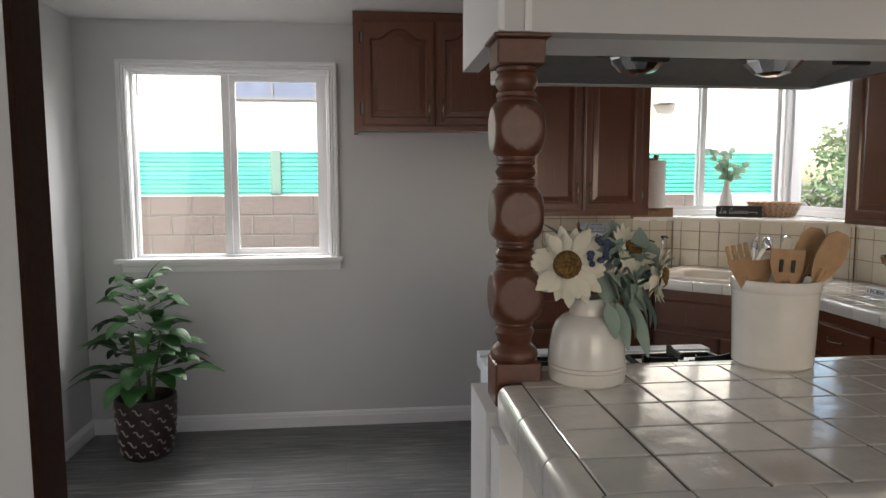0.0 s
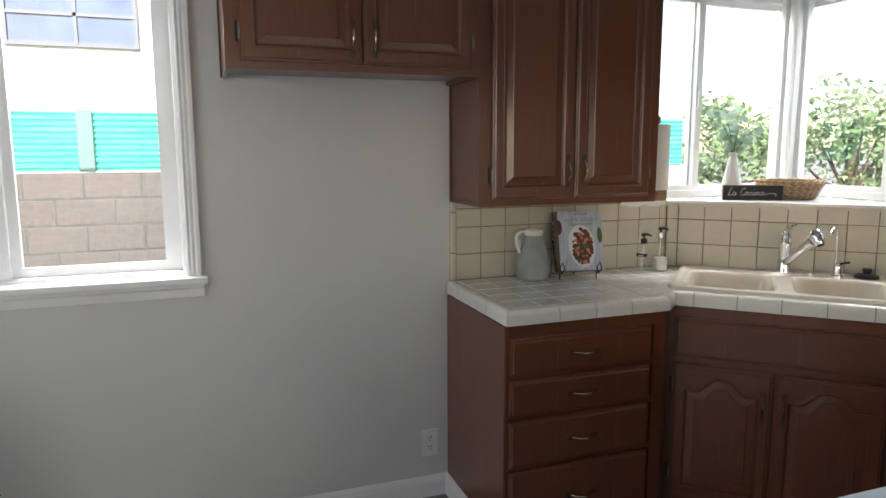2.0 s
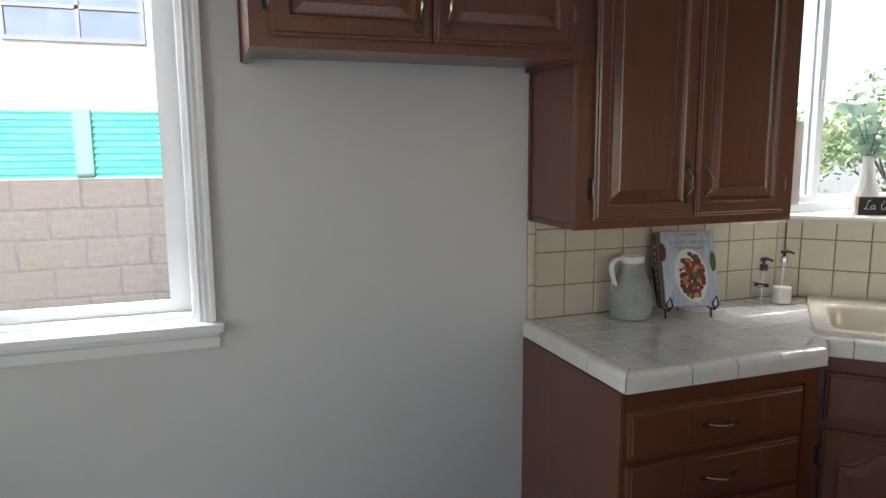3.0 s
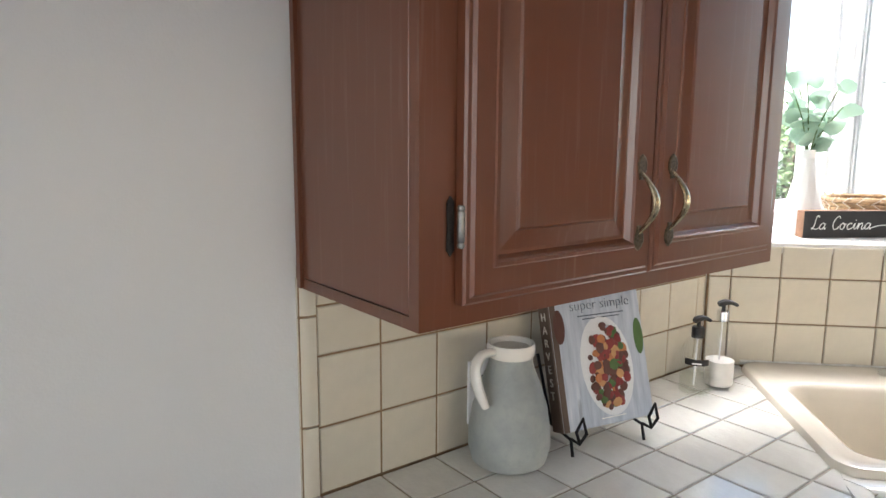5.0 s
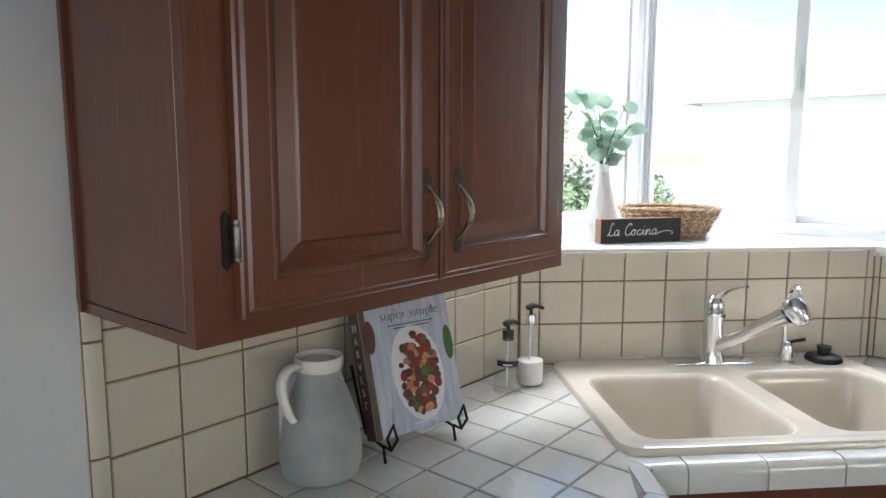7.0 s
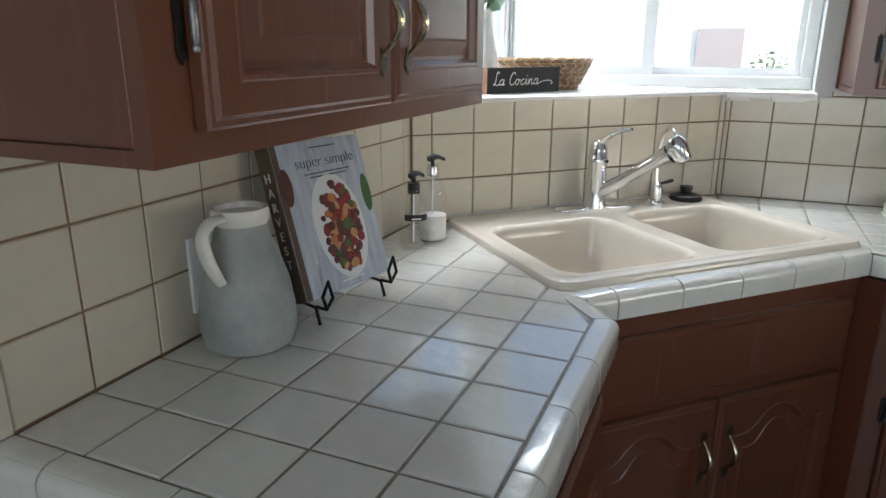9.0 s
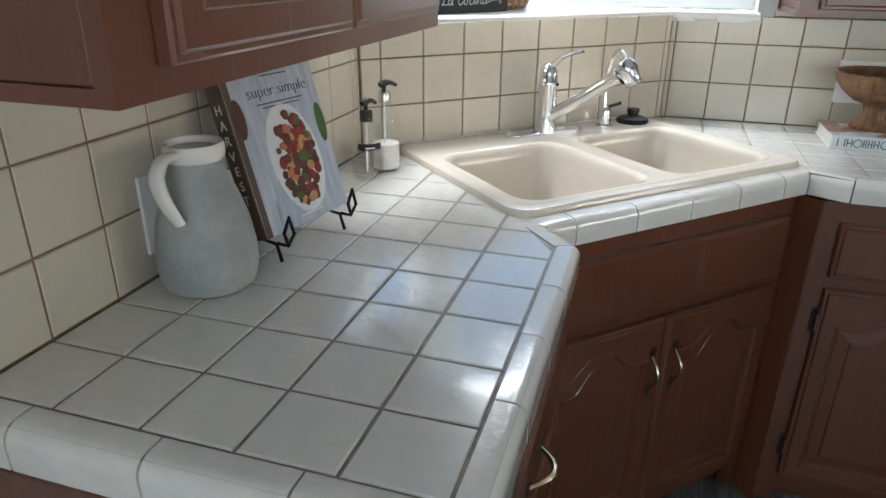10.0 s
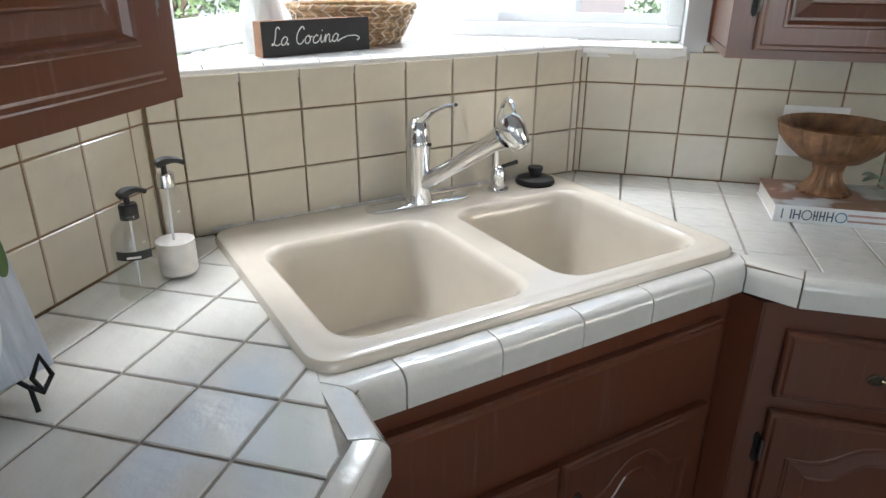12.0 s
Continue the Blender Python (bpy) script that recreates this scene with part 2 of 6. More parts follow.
def sweep(profile, path, bm=None, closed=False):
    """Draw a profile of (outwards, up) along a level path of (x, y, z), outwards to the right of the way, mitred at corners."""
    bm = bm or bmesh.new()
    pts = [Vector(p) for p in path]
    n, rings = len(pts), []
    for i, p in enumerate(pts):
        d0 = (p - pts[i - 1]).normalized() if (i or closed) else None
        d1 = (pts[(i + 1) % n] - p).normalized() if (i < n - 1 or closed) else None
        d0, d1 = d0 or d1, d1 or d0
        n0, n1 = Vector((d0.y, -d0.x, 0)), Vector((d1.y, -d1.x, 0))
        o = (n0 + n1) / (1 + n0.dot(n1))
        rings.append([bm.verts.new(p + o * a + Vector((0, 0, b))) for a, b in profile])
    k = len(profile)
    for i in range(n if closed else n - 1):
        a, b = rings[i], rings[(i + 1) % n]
        for j in range(k):
            bm.faces.new((a[j], a[(j + 1) % k], b[(j + 1) % k], b[j]))
    if not closed:
        bm.faces.new(rings[0]), bm.faces.new(rings[-1][::-1])
    bmesh.ops.recalc_face_normals(bm, faces=bm.faces)
    return bm


def clip(poly, p, nrm):
    """The part of a polygon on the side of the line through p to which nrm points."""
    out = []
    for i, a in enumerate(poly):
        b = poly[(i + 1) % len(poly)]
        da = (a[0] - p[0]) * nrm[0] + (a[1] - p[1]) * nrm[1]
        db = (b[0] - p[0]) * nrm[0] + (b[1] - p[1]) * nrm[1]
        if da >= 0:
            out.append(a)
        if (da > 0 > db) or (da < 0 < db):
            t = da / (da - db)
            out.append((a[0] + t * (b[0] - a[0]), a[1] + t * (b[1] - a[1])))
    return out


def area(poly):
    return 0.5 * sum(a[0] * b[1] - b[0] * a[1] for a, b in zip(poly, poly[1:] + poly[:1]))


def inset(poly, d):
    """A convex polygon drawn in by d on every side."""
    if area(poly) < 0:
        poly = poly[::-1]
    out = poly
    for i, a in enumerate(poly):
        b = poly[(i + 1) % len(poly)]
        ex, ey = b[0] - a[0], b[1] - a[1]
        k = math.hypot(ex, ey)
        if k < 1e-6:
            continue
        nn = (-ey / k, ex / k)
        out = clip(out, (a[0] + nn[0] * d, a[1] + nn[1] * d), nn)
        if len(out) < 3:
            return []
    return out


def tile_mesh(poly, thick, soft=0.0016):
    """A tile with a softened upper edge, from a convex polygon, lying on z = 0."""
    if area(poly) < 0:
        poly = poly[::-1]
    top, mid = inset(poly, soft), poly
    bm = bmesh.new()
    if len(top) != len(poly):
        return prism(poly, 0, thick, bm)
    a = [bm.verts.new((x, y, 0)) for x, y in mid]
    b = [bm.verts.new((x, y, thick - soft)) for x, y in mid]
    c = [bm.verts.new((x, y, thick)) for x, y in top]
    k = len(poly)
    off = min(range(k), key=lambda o: sum((b[i].co - c[(i + o) % k].co).length for i in range(k)))
    c = c[off:] + c[:off]
    for lo, hi in ((a, b), (b, c)):
        for i in range(k):
            bm.faces.new((lo[i], lo[(i + 1) % k], hi[(i + 1) % k], hi[i]))
    bm.faces.new(c)
    return bm


def loops_bm(loops, bm=None, cap=True):
    bm = bm or bmesh.new()
    rows = [[bm.verts.new(p) for p in lp] for lp in loops]
    for a, b in zip(rows, rows[1:]):
        k = len(a)
        for i in range(k):
            bm.faces.new((a[i], a[(i + 1) % k], b[(i + 1) % k], b[i]))
    if cap:
        bm.faces.new(rows[-1])
    return bm, rows

# ---- outdoors ----
FLOOR = wood_floor()
STUCCO = paint("white_stucco", (0.82, 0.81, 0.78), 0.9, 0.5, 0.05)


def block_mat():
    m = Mat("concrete_block", (0.42, 0.34, 0.28), 0.95)
    r = m.random()
    n = m.noise(30, 6)
    sp = m.noise(160, 3)
    c = m.ramp(n, [(0.3, (0.40, 0.33, 0.29)), (0.7, (0.56, 0.47, 0.42))])
    c = m.mix(m.range(r, 0, 0.4), c, (0.52, 0.43, 0.38))
    c = m.mix(m.range(sp, 0, 0.5, 0.55, 0.75), c, (0.25, 0.2, 0.17))
    m.colour(c)
    m.bump(sp, 0.5, 0.004)
    return m.m


def green_panel():
    m = Mat("green_fence_panel", (0.0, 0.33, 0.24), 0.5)
    w = m.noise(5, 4, 0.6, (0.4, 1, 12))
    f = m.noise(60, 3)
    c = m.ramp(w, [(0.35, (0.02, 0.36, 0.29)), (0.65, (0.10, 0.52, 0.43))])
    m.colour(m.mix(m.range(f, 0, 0.3, 0.5, 0.7), c, (0.30, 0.60, 0.53)))
    return m.m


BLOCK, GREEN = block_mat(), green_panel()
NBGLASS = simple("neighbour_window_glass", (0.10, 0.14, 0.24), 0.08, 0, 3, 0.3, 0)
NBFRAME = simple("slate_window_frame", (0.12, 0.13, 0.17), 0.5)
CONCRETE = simple("concrete_paving", (0.42, 0.40, 0.37), 0.9, 0, 12, 0.2, 0.3)


def leaf_mat(name, a, b, rough=0.5, thin=0.0):
    m = Mat(name, a, rough)
    r = m.n.new("ShaderNodeNewGeometry").outputs["Random Per Island"]
    t = m.noise(30, 3)
    col = m.mix(m.range(t, 0, 0.35), m.ramp(r, [(0.1, a), (0.9, b)]), tuple(x * 1.3 for x in b))
    m.colour(col)
    if thin:
        # light from behind glows through the blade
        tr, both = m.n.new("ShaderNodeBsdfTranslucent"), m.n.new("ShaderNodeMixShader")
        both.inputs[0].default_value = thin
        m.l.new(col, tr.inputs[0])
        m.l.new(m.b.outputs[0], both.inputs[1])
        m.l.new(tr.outputs[0], both.inputs[2])
        m.l.new(both.outputs[0], m.n["Material Output"].inputs[0])
    return m.m


FOLIAGE = leaf_mat("garden_foliage", (0.09, 0.14, 0.06), (0.17, 0.25, 0.12))
BARK = simple("bark", (0.10, 0.075, 0.055), 0.9, 0, 30, 0.4, 0.6)

structure("ground", box(-400, 400, -400, 400, -0.35, -0.16), CONCRETE, "pale concrete paving outdoors")

house = thing("neighbour_house", "white stucco house next door with slate-framed windows", "house", pose(-8, 12.8, 0))
part("wall", box(0, 15.5, 0, 0.25, -0.2, 6.0), STUCCO, house)
part("roof", box(-0.4, 15.9, -0.5, 5, 6.0, 6.2), CONCRETE, house)
for x0, z0, w, h in ((6.63, 2.76, 1.33, 1.0), (4.76, 2.80, 0.54, 1.0)):
    win = part("window", box(x0, x0 + w, -0.04, 0.0, z0, z0 + h), NBGLASS, house, "blue-grey window pane")
    fr = bmesh.new()
    for b in ((x0 - 0.05, x0 + w + 0.05, z0 - 0.05, z0), (x0 - 0.05, x0 + w + 0.05, z0 + h, z0 + h + 0.05), (x0 - 0.05, x0, z0, z0 + h), (x0 + w, x0 + w + 0.05, z0, z0 + h),
              (x0 + w * 0.53 - 0.02, x0 + w * 0.53 + 0.02, z0, z0 + h), (x0, x0 + w, z0 + 0.30, z0 + 0.34)):
        box(b[0], b[1], -0.07, -0.001, b[2], b[3], fr)
    part("frame", fr, NBFRAME, win)

yard = thing("block_wall", "pinkish concrete block garden wall", "wall", pose(0, 9.17, 0))
BW, BH = 0.40, 0.20
part("mortar", box(-4.0, 5.2, 0.008, 0.15, -0.2, 1.32), CONCRETE, yard)
bme = {}
for r in range(8):
    for i in range(23):
        x0 = -4.0 + i * BW + (0.2 if r % 2 else 0.0)
        z0 = -0.27 + r * BH
        if z0 + BH > 1.36:
            continue
        if "b" not in bme:
            bm = box(0.006, BW - 0.006, 0, 0.16, 0.006, BH - 0.006, bevel=0.006)
            me = bpy.data.meshes.new("block")
            bm.to_mesh(me), bm.free()
            me.materials.append(BLOCK)
            bme["b"] = me
        ob = new("block", bme["b"])
        ob.parent = yard
        ob.matrix_basis = pose(x0, random.uniform(-0.004, 0.004), z0)
fence = thing("fence", "bright green corrugated fence panels on the block wall", "fence", pose(0, 9.2, 0))
for i in range(5):
    x0 = -3.76 + i * 1.8
    x1 = x0 + 1.79
    z1 = 1.775
    bm = bmesh.new()
    prof = []
    n = 60
    cols = []
    for k in range(n + 1):
        z = 1.335 + (z1 - 1.335) * k / n
        y = 0.012 * math.sin(k * 2 * math.pi / 6)
        cols.append((bm.verts.new((x0, y, z)), bm.verts.new((x1, y, z)), bm.verts.new((x0, y + 0.004, z)), bm.verts.new((x1, y + 0.004, z))))
    for a, b in zip(cols, cols[1:]):
        bm.faces.new((a[0], a[1], b[1], b[0])), bm.faces.new((a[3], a[2], b[2], b[3]))
        bm.faces.new((a[2], a[0], b[0], b[2])), bm.faces.new((a[1], a[3], b[3], b[1]))
    part("panel", bm, GREEN, fence)
    part("fence_post", box(x0 - 0.055, x0 + 0.055, -0.035, 0.03, 1.33, z1 + 0.01, bevel=0.006), simple("grey_green_post", (0.14, 0.25, 0.22), 0.7), fence, "weathered grey-green post")


def leaf_cloud(bm, centre, radius, count, size, seed, squash=0.8):
    rnd = random.Random(seed)
    for _ in range(count):
        d = Vector((rnd.gauss(0, 1), rnd.gauss(0, 1), rnd.gauss(0, 1) * squash)).normalized() * radius * rnd.random() ** 0.45
        p = Vector(centre) + d
        t = Euler((rnd.uniform(0, 6.3), rnd.uniform(0, 6.3), rnd.uniform(0, 6.3))).to_matrix()
        s = size * rnd.uniform(0.6, 1.4)
        vs = [bm.verts.new(p + t @ Vector(q) * s) for q in ((0, -1, 0), (0.45, -0.2, 0.12), (0, 1, 0), (-0.45, -0.2, 0.12))]
        bm.faces.new(vs)


def tree(name, label, x, y, h, r, seed, n=9):
    rnd = random.Random(seed)
    tr = thing(name, label, "tree", pose(x, y, -0.2), "garden trees")
    part("trunk", tube(smooth_path([(0, 0, 0), (0.05, 0.03, h * 0.3), (-0.03, 0.05, h * 0.6), (0, 0, h * 0.8)], 4), [0.11 - 0.004 * k for k in range(13)], 10), BARK, tr, "", True)
    bm, limbs = bmesh.new(), bmesh.new()
    for k in range(n):
        a = rnd.uniform(0, 6.28)
        q = rnd.uniform(0.25, 0.9) * r
        c = (q * math.cos(a), q * math.sin(a), h * rnd.uniform(0.3, 0.9))
        tube(smooth_path([(0, 0, h * 0.35), (c[0] * 0.5, c[1] * 0.5, c[2] * 0.7), c], 3), [0.04, 0.035, 0.03, 0.026, 0.02, 0.014, 0.008], 6, limbs)
        leaf_cloud(bm, c, r * rnd.uniform(0.35, 0.5), 260, 0.06, seed * 100 + k)
    part("limbs", limbs, BARK, tr, "", True)
    part("crown", bm, FOLIAGE, tr, "loose green leaves")


for tx, ty, th, tr_, seed in ((8.5, 12.0, 2.5, 1.1, 3), (10.6, 11.6, 2.7, 1.2, 5), (11.8, 10.2, 2.2, 1.1, 8)):
    tree("tree", "leafy garden tree beyond the fence", tx, ty, th, tr_, seed, 11)

east = thing("garage_house", "white rendered house across the drive with a faded door", "house", pose(15.0, 1.0, 0))
part("wall", box(0, 0.25, 0, 9.0, -0.2, 2.6), STUCCO, east)
part("roof", box(-0.12, 5, -0.4, 9.4, 2.6, 2.75), STUCCO, east, "pale flat roof edge")
part("door", box(-0.03, 0.0, 4.4, 5.2, -0.1, 1.72), simple("faded_red_door", (0.42, 0.36, 0.36), 0.6), east, "faded pinkish door")
win = part("window", box(-0.03, 0.0, 2.2, 2.7, 0.7, 1.8), NBGLASS, east, "blue-grey window")
part("frame", box(-0.05, -0.001, 2.15, 2.2, 0.65, 1.85, box(-0.05, -0.001, 2.7, 2.75, 0.65, 1.85)), VINYL, win)
bush = thing("hedge", "clipped green hedge in front of the white house", "hedge", pose(13.6, 4.1, -0.2))
bm = bmesh.new()
for k in range(12):
    leaf_cloud(bm, (random.uniform(-0.2, 0.2), -0.9 + 0.16 * k, random.uniform(0.3, 1.2)), 0.45, 260, 0.05, 700 + k)
tagged(part("foliage", bm, FOLIAGE, bush), kind="stuff")
lantern = thing("wall_lantern", "tapered outdoor wall lantern on the neighbouring house", "lantern", pose(5.50, 12.62, 2.70) @ Matrix.Scale(1.5, 4))
LAMPGLASS = simple("frosted_lantern_glass", (0.6, 0.55, 0.48), 0.5)
bm = bmesh.new()
loops_bm([[(-0.09, -0.09, 0), (0.09, -0.09, 0), (0.09, 0.09, 0), (-0.09, 0.09, 0)], [(-0.15, -0.15, 0.34), (0.15, -0.15, 0.34), (0.15, 0.15, 0.34), (-0.15, 0.15, 0.34)]], bm)
bmesh.ops.recalc_face_normals(bm, faces=bm.faces)
part("glass", bm, LAMPGLASS, lantern)
part("cap", lathe([(0.235, 0.341), (0.22, 0.355), (0.04, 0.43), (0, 0.43)], 4), NBFRAME, lantern)
part("bracket", box(-0.02, 0.02, 0.0, 0.14, 0.43, 0.47), NBFRAME, lantern)

# ---- plan ----
YW, XR, XL, CEILING = 6.14, 3.35, -0.83, 2.36      # plaster faces of the walls, ceiling
YT, XT = 6.132, 3.342                              # faces of the wall tiles
HC, HL, HB = 0.94, 1.25, 1.077                    # tops of counter, ledge and bar
P = 0.1125                                         # tile and joint
D0, D1 = (2.65, YT), (XT, YT - (XT - 2.65))        # the diagonal backsplash
MID = Vector(((D0[0] + D1[0]) / 2, (D0[1] + D1[1]) / 2, 0))
U, V = Vector((0.70711, -0.70711, 0)), Vector((-0.70711, -0.70711, 0))
SINKWARD = Matrix(((U.x, V.x, 0, MID.x), (U.y, V.y, 0, MID.y), (0, 0, -1, 0), (0, 0, 0, 1)))
NOSE, INL, INR, NOSE2 = (2.226, 5.547), (2.302, 5.612), (2.826, 5.100), (2.782, 5.020)
FRONT_Y, FRONT_X, LEFT_X = 5.547, 2.782, 1.560


def duv(u, v):
    q = MID + U * u + V * v
    return (q.x, q.y)


# ---- structure ----
def wall_with_hole(name, axis, at, thick, a0, a1, z0, z1, holes, mat=WALL, label=""):
    """A wall across axis 'x' or 'y', from at to at + thick, with openings (a, b, low, high)."""
    bm = bmesh.new()
    cuts = sorted({a0, a1, *[h[0] for h in holes], *[h[1] for h in holes]})
    for lo, hi in zip(cuts, cuts[1:]):
        inside = [h for h in holes if h[0] <= lo + 1e-6 and h[1] >= hi - 1e-6]
        spans = [(z0, z1)] if not inside else [(z0, inside[0][2]), (inside[0][3], z1)]
        for s0, s1 in spans:
            if s1 - s0 > 1e-4:
                if axis == "y":
                    box(lo, hi, at, at + thick, s0, s1, bm)
                else:
                    box(at, at + thick, lo, hi, s0, s1, bm)
    bmesh.ops.remove_doubles(bm, verts=bm.verts, dist=1e-5)
    return structure(name, bm, mat, label)


WX0, WX1, WZ0, WZ1 = -0.556, 0.556, 1.023, 2.092      # left window's opening
LA0 = 2.40                                           # corner window on the back wall begins
RB0 = 5.215                                          # corner window on the right wall ends
CZ0, CZ1 = HL - 0.02, 2.25
wall_with_hole("wall_north", "y", YW, 0.15, XL - 0.12, XR + 0.15, 0, CEILING,
               [(WX0, WX1, WZ0, WZ1), (LA0, XR + 0.15, CZ0, CZ1)], label="pale grey painted kitchen wall with windows")
wall_with_hole("wall_east", "x", XR, 0.15, -1.12, YW, 0, CEILING, [(RB0, YW, CZ0, CZ1)], label="pale grey painted wall beside the sink")
wall_with_hole("wall_west", "x", XL - 0.12, 0.12, 3.40, YW, 0, CEILING, [(3.75, 5.15, 0.85, 2.05)], label="pale grey painted side wall")
wall_with_hole("wall_partition", "y", 3.306, 0.094, -2.4, 0.220, 0, CEILING, [], label="white partition wall by the passage")
wall_with_hole("wall_south", "y", -1.24, 0.12, -2.4, XR + 0.15, 0, CEILING, [(0.7, 3.1, 0.85, 2.15)])
wall_with_hole("wall_far_west", "x", -2.52, 0.12, -1.24, 3.40, 0, CEILING, [(-0.2, 1.4, 0.85, 2.15)])
structure("ceiling", box(-2.52, XR + 0.15, -1.24, YW + 0.15, CEILING, CEILING + 0.1), CEIL, "plain white painted ceiling")
structure("roof", box(-2.6, XR + 0.2, -1.3, YW + 0.2, CEILING + 0.12, CEILING + 0.3), TRIM, "overhanging roof slab")
structure("subfloor", box(-2.52, XR + 0.15, -1.24, YW + 0.15, -0.12, -0.012), GROUT, "dark joints between the planks")

jamb = structure("door_jamb", box(0.220, 0.231, 3.303, 3.403, 0, 2.1, bevel=0.002), JAMB, "dark brown stained door jamb")
structure("trim", box(0.220, 0.231, 3.306, 3.40, 2.1, CEILING), WALL)

# baseboards
BASE = [(0, 0), (0.014, 0), (0.014, 0.062), (0.011, 0.068), (0.011, 0.078), (0.006, 0.088), (0.004, 0.092), (0, 0.092)]
tagged(part("baseboard", sweep(BASE, [(XL, 3.41, 0), (XL, YW, 0), (1.564, YW, 0), (1.564, 5.62, 0)]), TRIM), "white moulded baseboard along the walls", kind="structure")

# ---- windows ----


def slider(name, label, w, z0, z1, depth, mullion, m, latch_z=None, f=0.035, s=0.034, sashes=None):
    """A sliding window in an opening w wide: local x along it, y outwards."""
    win = thing(name, label, "window", m, kind="structure")
    bm = bmesh.new()
    for a in (box(0, w, 0, depth, z0, z0 + f, bevel=0.003), box(0, w, 0, depth, z1 - f, z1, bevel=0.003),
              box(0, f, 0, depth, z0 + f, z1 - f, bevel=0.003), box(w - f, w, 0, depth, z0 + f, z1 - f, bevel=0.003)):
        me = bpy.data.meshes.new("t")
        a.to_mesh(me), a.free()
        bm.from_mesh(me)
        bpy.data.meshes.remove(me)
    part("window_frame", bm, VINYL, win)
    sashes = sashes or ((f * 0.5, mullion + s, 0.012, s, s, s), (mullion - s * 0.2, w - f * 0.5, 0.042, s, s, s))
    for i, (x0, x1, y, sl, sr, sv) in enumerate(sashes):
        bm = bmesh.new()
        zz0, zz1 = z0 + f * 0.7, z1 - f * 0.7
        for b in ((x0, x0 + sl, zz0, zz1), (x1 - sr, x1, zz0, zz1), (x0 + sl, x1 - sr, zz0, zz0 + sv), (x0 + sl, x1 - sr, zz1 - sv, zz1)):
            box(b[0], b[1], y, y + 0.024, b[2], b[3], bm)
        sash = part("sash", bm, VINYL, win)
        pane = part("pane", box(x0 + sl, x1 - sr, y + 0.010, y + 0.014, zz0 + sv, zz1 - sv), GLASS, sash)
        pane.visible_shadow = False
        if latch_z and i == 0:
            part("latch", box(x1 - 0.026, x1 - 0.012, y - 0.012, y, latch_z, latch_z + 0.075, bevel=0.004, seg=2), VINYL, sash)
    return win


slider("window_1", "white vinyl sliding window over the plant", WX1 - WX0, WZ0, WZ1, 0.07, 0.504, pose(WX0, YW + 0.045, 0), 1.52, 0.016, 0.034,
       ((0.008, 0.542, 0.012, 0.012, 0.040, 0.010), (0.530, 1.102, 0.042, 0.044, 0.064, 0.038)))
slider("window_2", "white vinyl sliding window beside the corner post", XR + 0.085 - LA0, HL, 2.215, 0.07, 0.455, pose(LA0, YW + 0.06, 0), 1.68)
slider("window_3", "white vinyl sliding window above the sink ledge", YW + 0.055 - RB0, HL, 2.215, 0.07, 0.495,
       Matrix.Translation((XR + 0.09, YW + 0.055, 0)) @ pose(0, 0, 0, 0, 0, -90), 1.68)
structure("window_corner_post", box(XR + 0.04, XR + 0.15, YW + 0.015, YW + 0.15, HL - 0.02, 2.25, bevel=0.006), VINYL, "white post between the corner windows")
bm = box(XR + 0.012, XR + 0.04, YW - 0.012, YW + 0.016, HL + 0.002, 2.25, bevel=0.006)
for k in range(3):
    box(XR - 0.02 + k * 0.011, XR - 0.014 + k * 0.011, YW + 0.03, YW + 0.058, HL + 0.002, 2.235, bm)
    box(XR + 0.055, XR + 0.088, YW - 0.032 + k * 0.011, YW - 0.026 + k * 0.011, HL + 0.002, 2.235, bm)
structure("corner_trim", bm, VINYL, "fluted white corner moulding")
structure("corner_block", box(XR - 0.06, XR - 0.005, YW - 0.06, YW - 0.005, 2.245, 2.31, bevel=0.006, seg=2), VINYL, "small white moulding block")
CROWN = [(0, 0), (0.012, 0), (0.016, 0.02), (0.03, 0.03), (0.034, 0.055), (0.045, 0.06), (0.045, 0.075), (0, 0.075)]
tagged(part("trim", sweep(CROWN, [(LA0, YW, 2.235), (XR, YW, 2.235), (XR, RB0 - 0.08, 2.235)]), VINYL), "white moulding over the corner windows", kind="structure")

# left window casing, stool and apron
CAS = [(0, 0), (0, 0.012), (0.006, 0.017), (0.014, 0.012), (0.020, 0.019), (0.030, 0.014), (0.036, 0.025), (0.048, 0.025), (0.050, 0.0)]
cas = bmesh.new()
loop = [(WX0, WZ0), (WX0, WZ1), (WX1, WZ1), (WX1, WZ0)]
rings = []
for i, (x, z) in enumerate(loop):
    sx, sz = (-1 if i < 2 else 1), (1 if i in (1, 2) else 0)
    rings.append([cas.verts.new((x + sx * a, YW - 0.001 - d, z + sz * a)) for a, d in CAS])
for p, q in zip(rings, rings[1:]):
    for j in range(len(CAS)):
        k = (j + 1) % len(CAS)
        cas.faces.new((p[j], p[k], q[k], q[j]))
bmesh.ops.recalc_face_normals(cas, faces=cas.faces)
structure("window_casing", cas, TRIM, "white moulded casing round the window")
structure("window_sill", box(WX0 - 0.095, WX1 + 0.07, YW - 0.055, YW + 0.045, WZ0 - 0.022, WZ0 + 0.004, bevel=0.006, seg=2), TRIM, "white painted window stool")
structure("window_apron", sweep([(0, 0), (0.012, 0), (0.016, 0.03), (0.022, 0.036), (0.022, 0.05), (0, 0.05)],
                                [(WX0 - 0.06, YW, WZ0 - 0.073), (WX1 + 0.055, YW, WZ0 - 0.073)]), TRIM, "white moulded apron below the stool")
bm = box(WX0, WX0 + 0.004, YW - 0.0005, YW + 0.044, WZ0 + 0.005, WZ1 - 0.005)
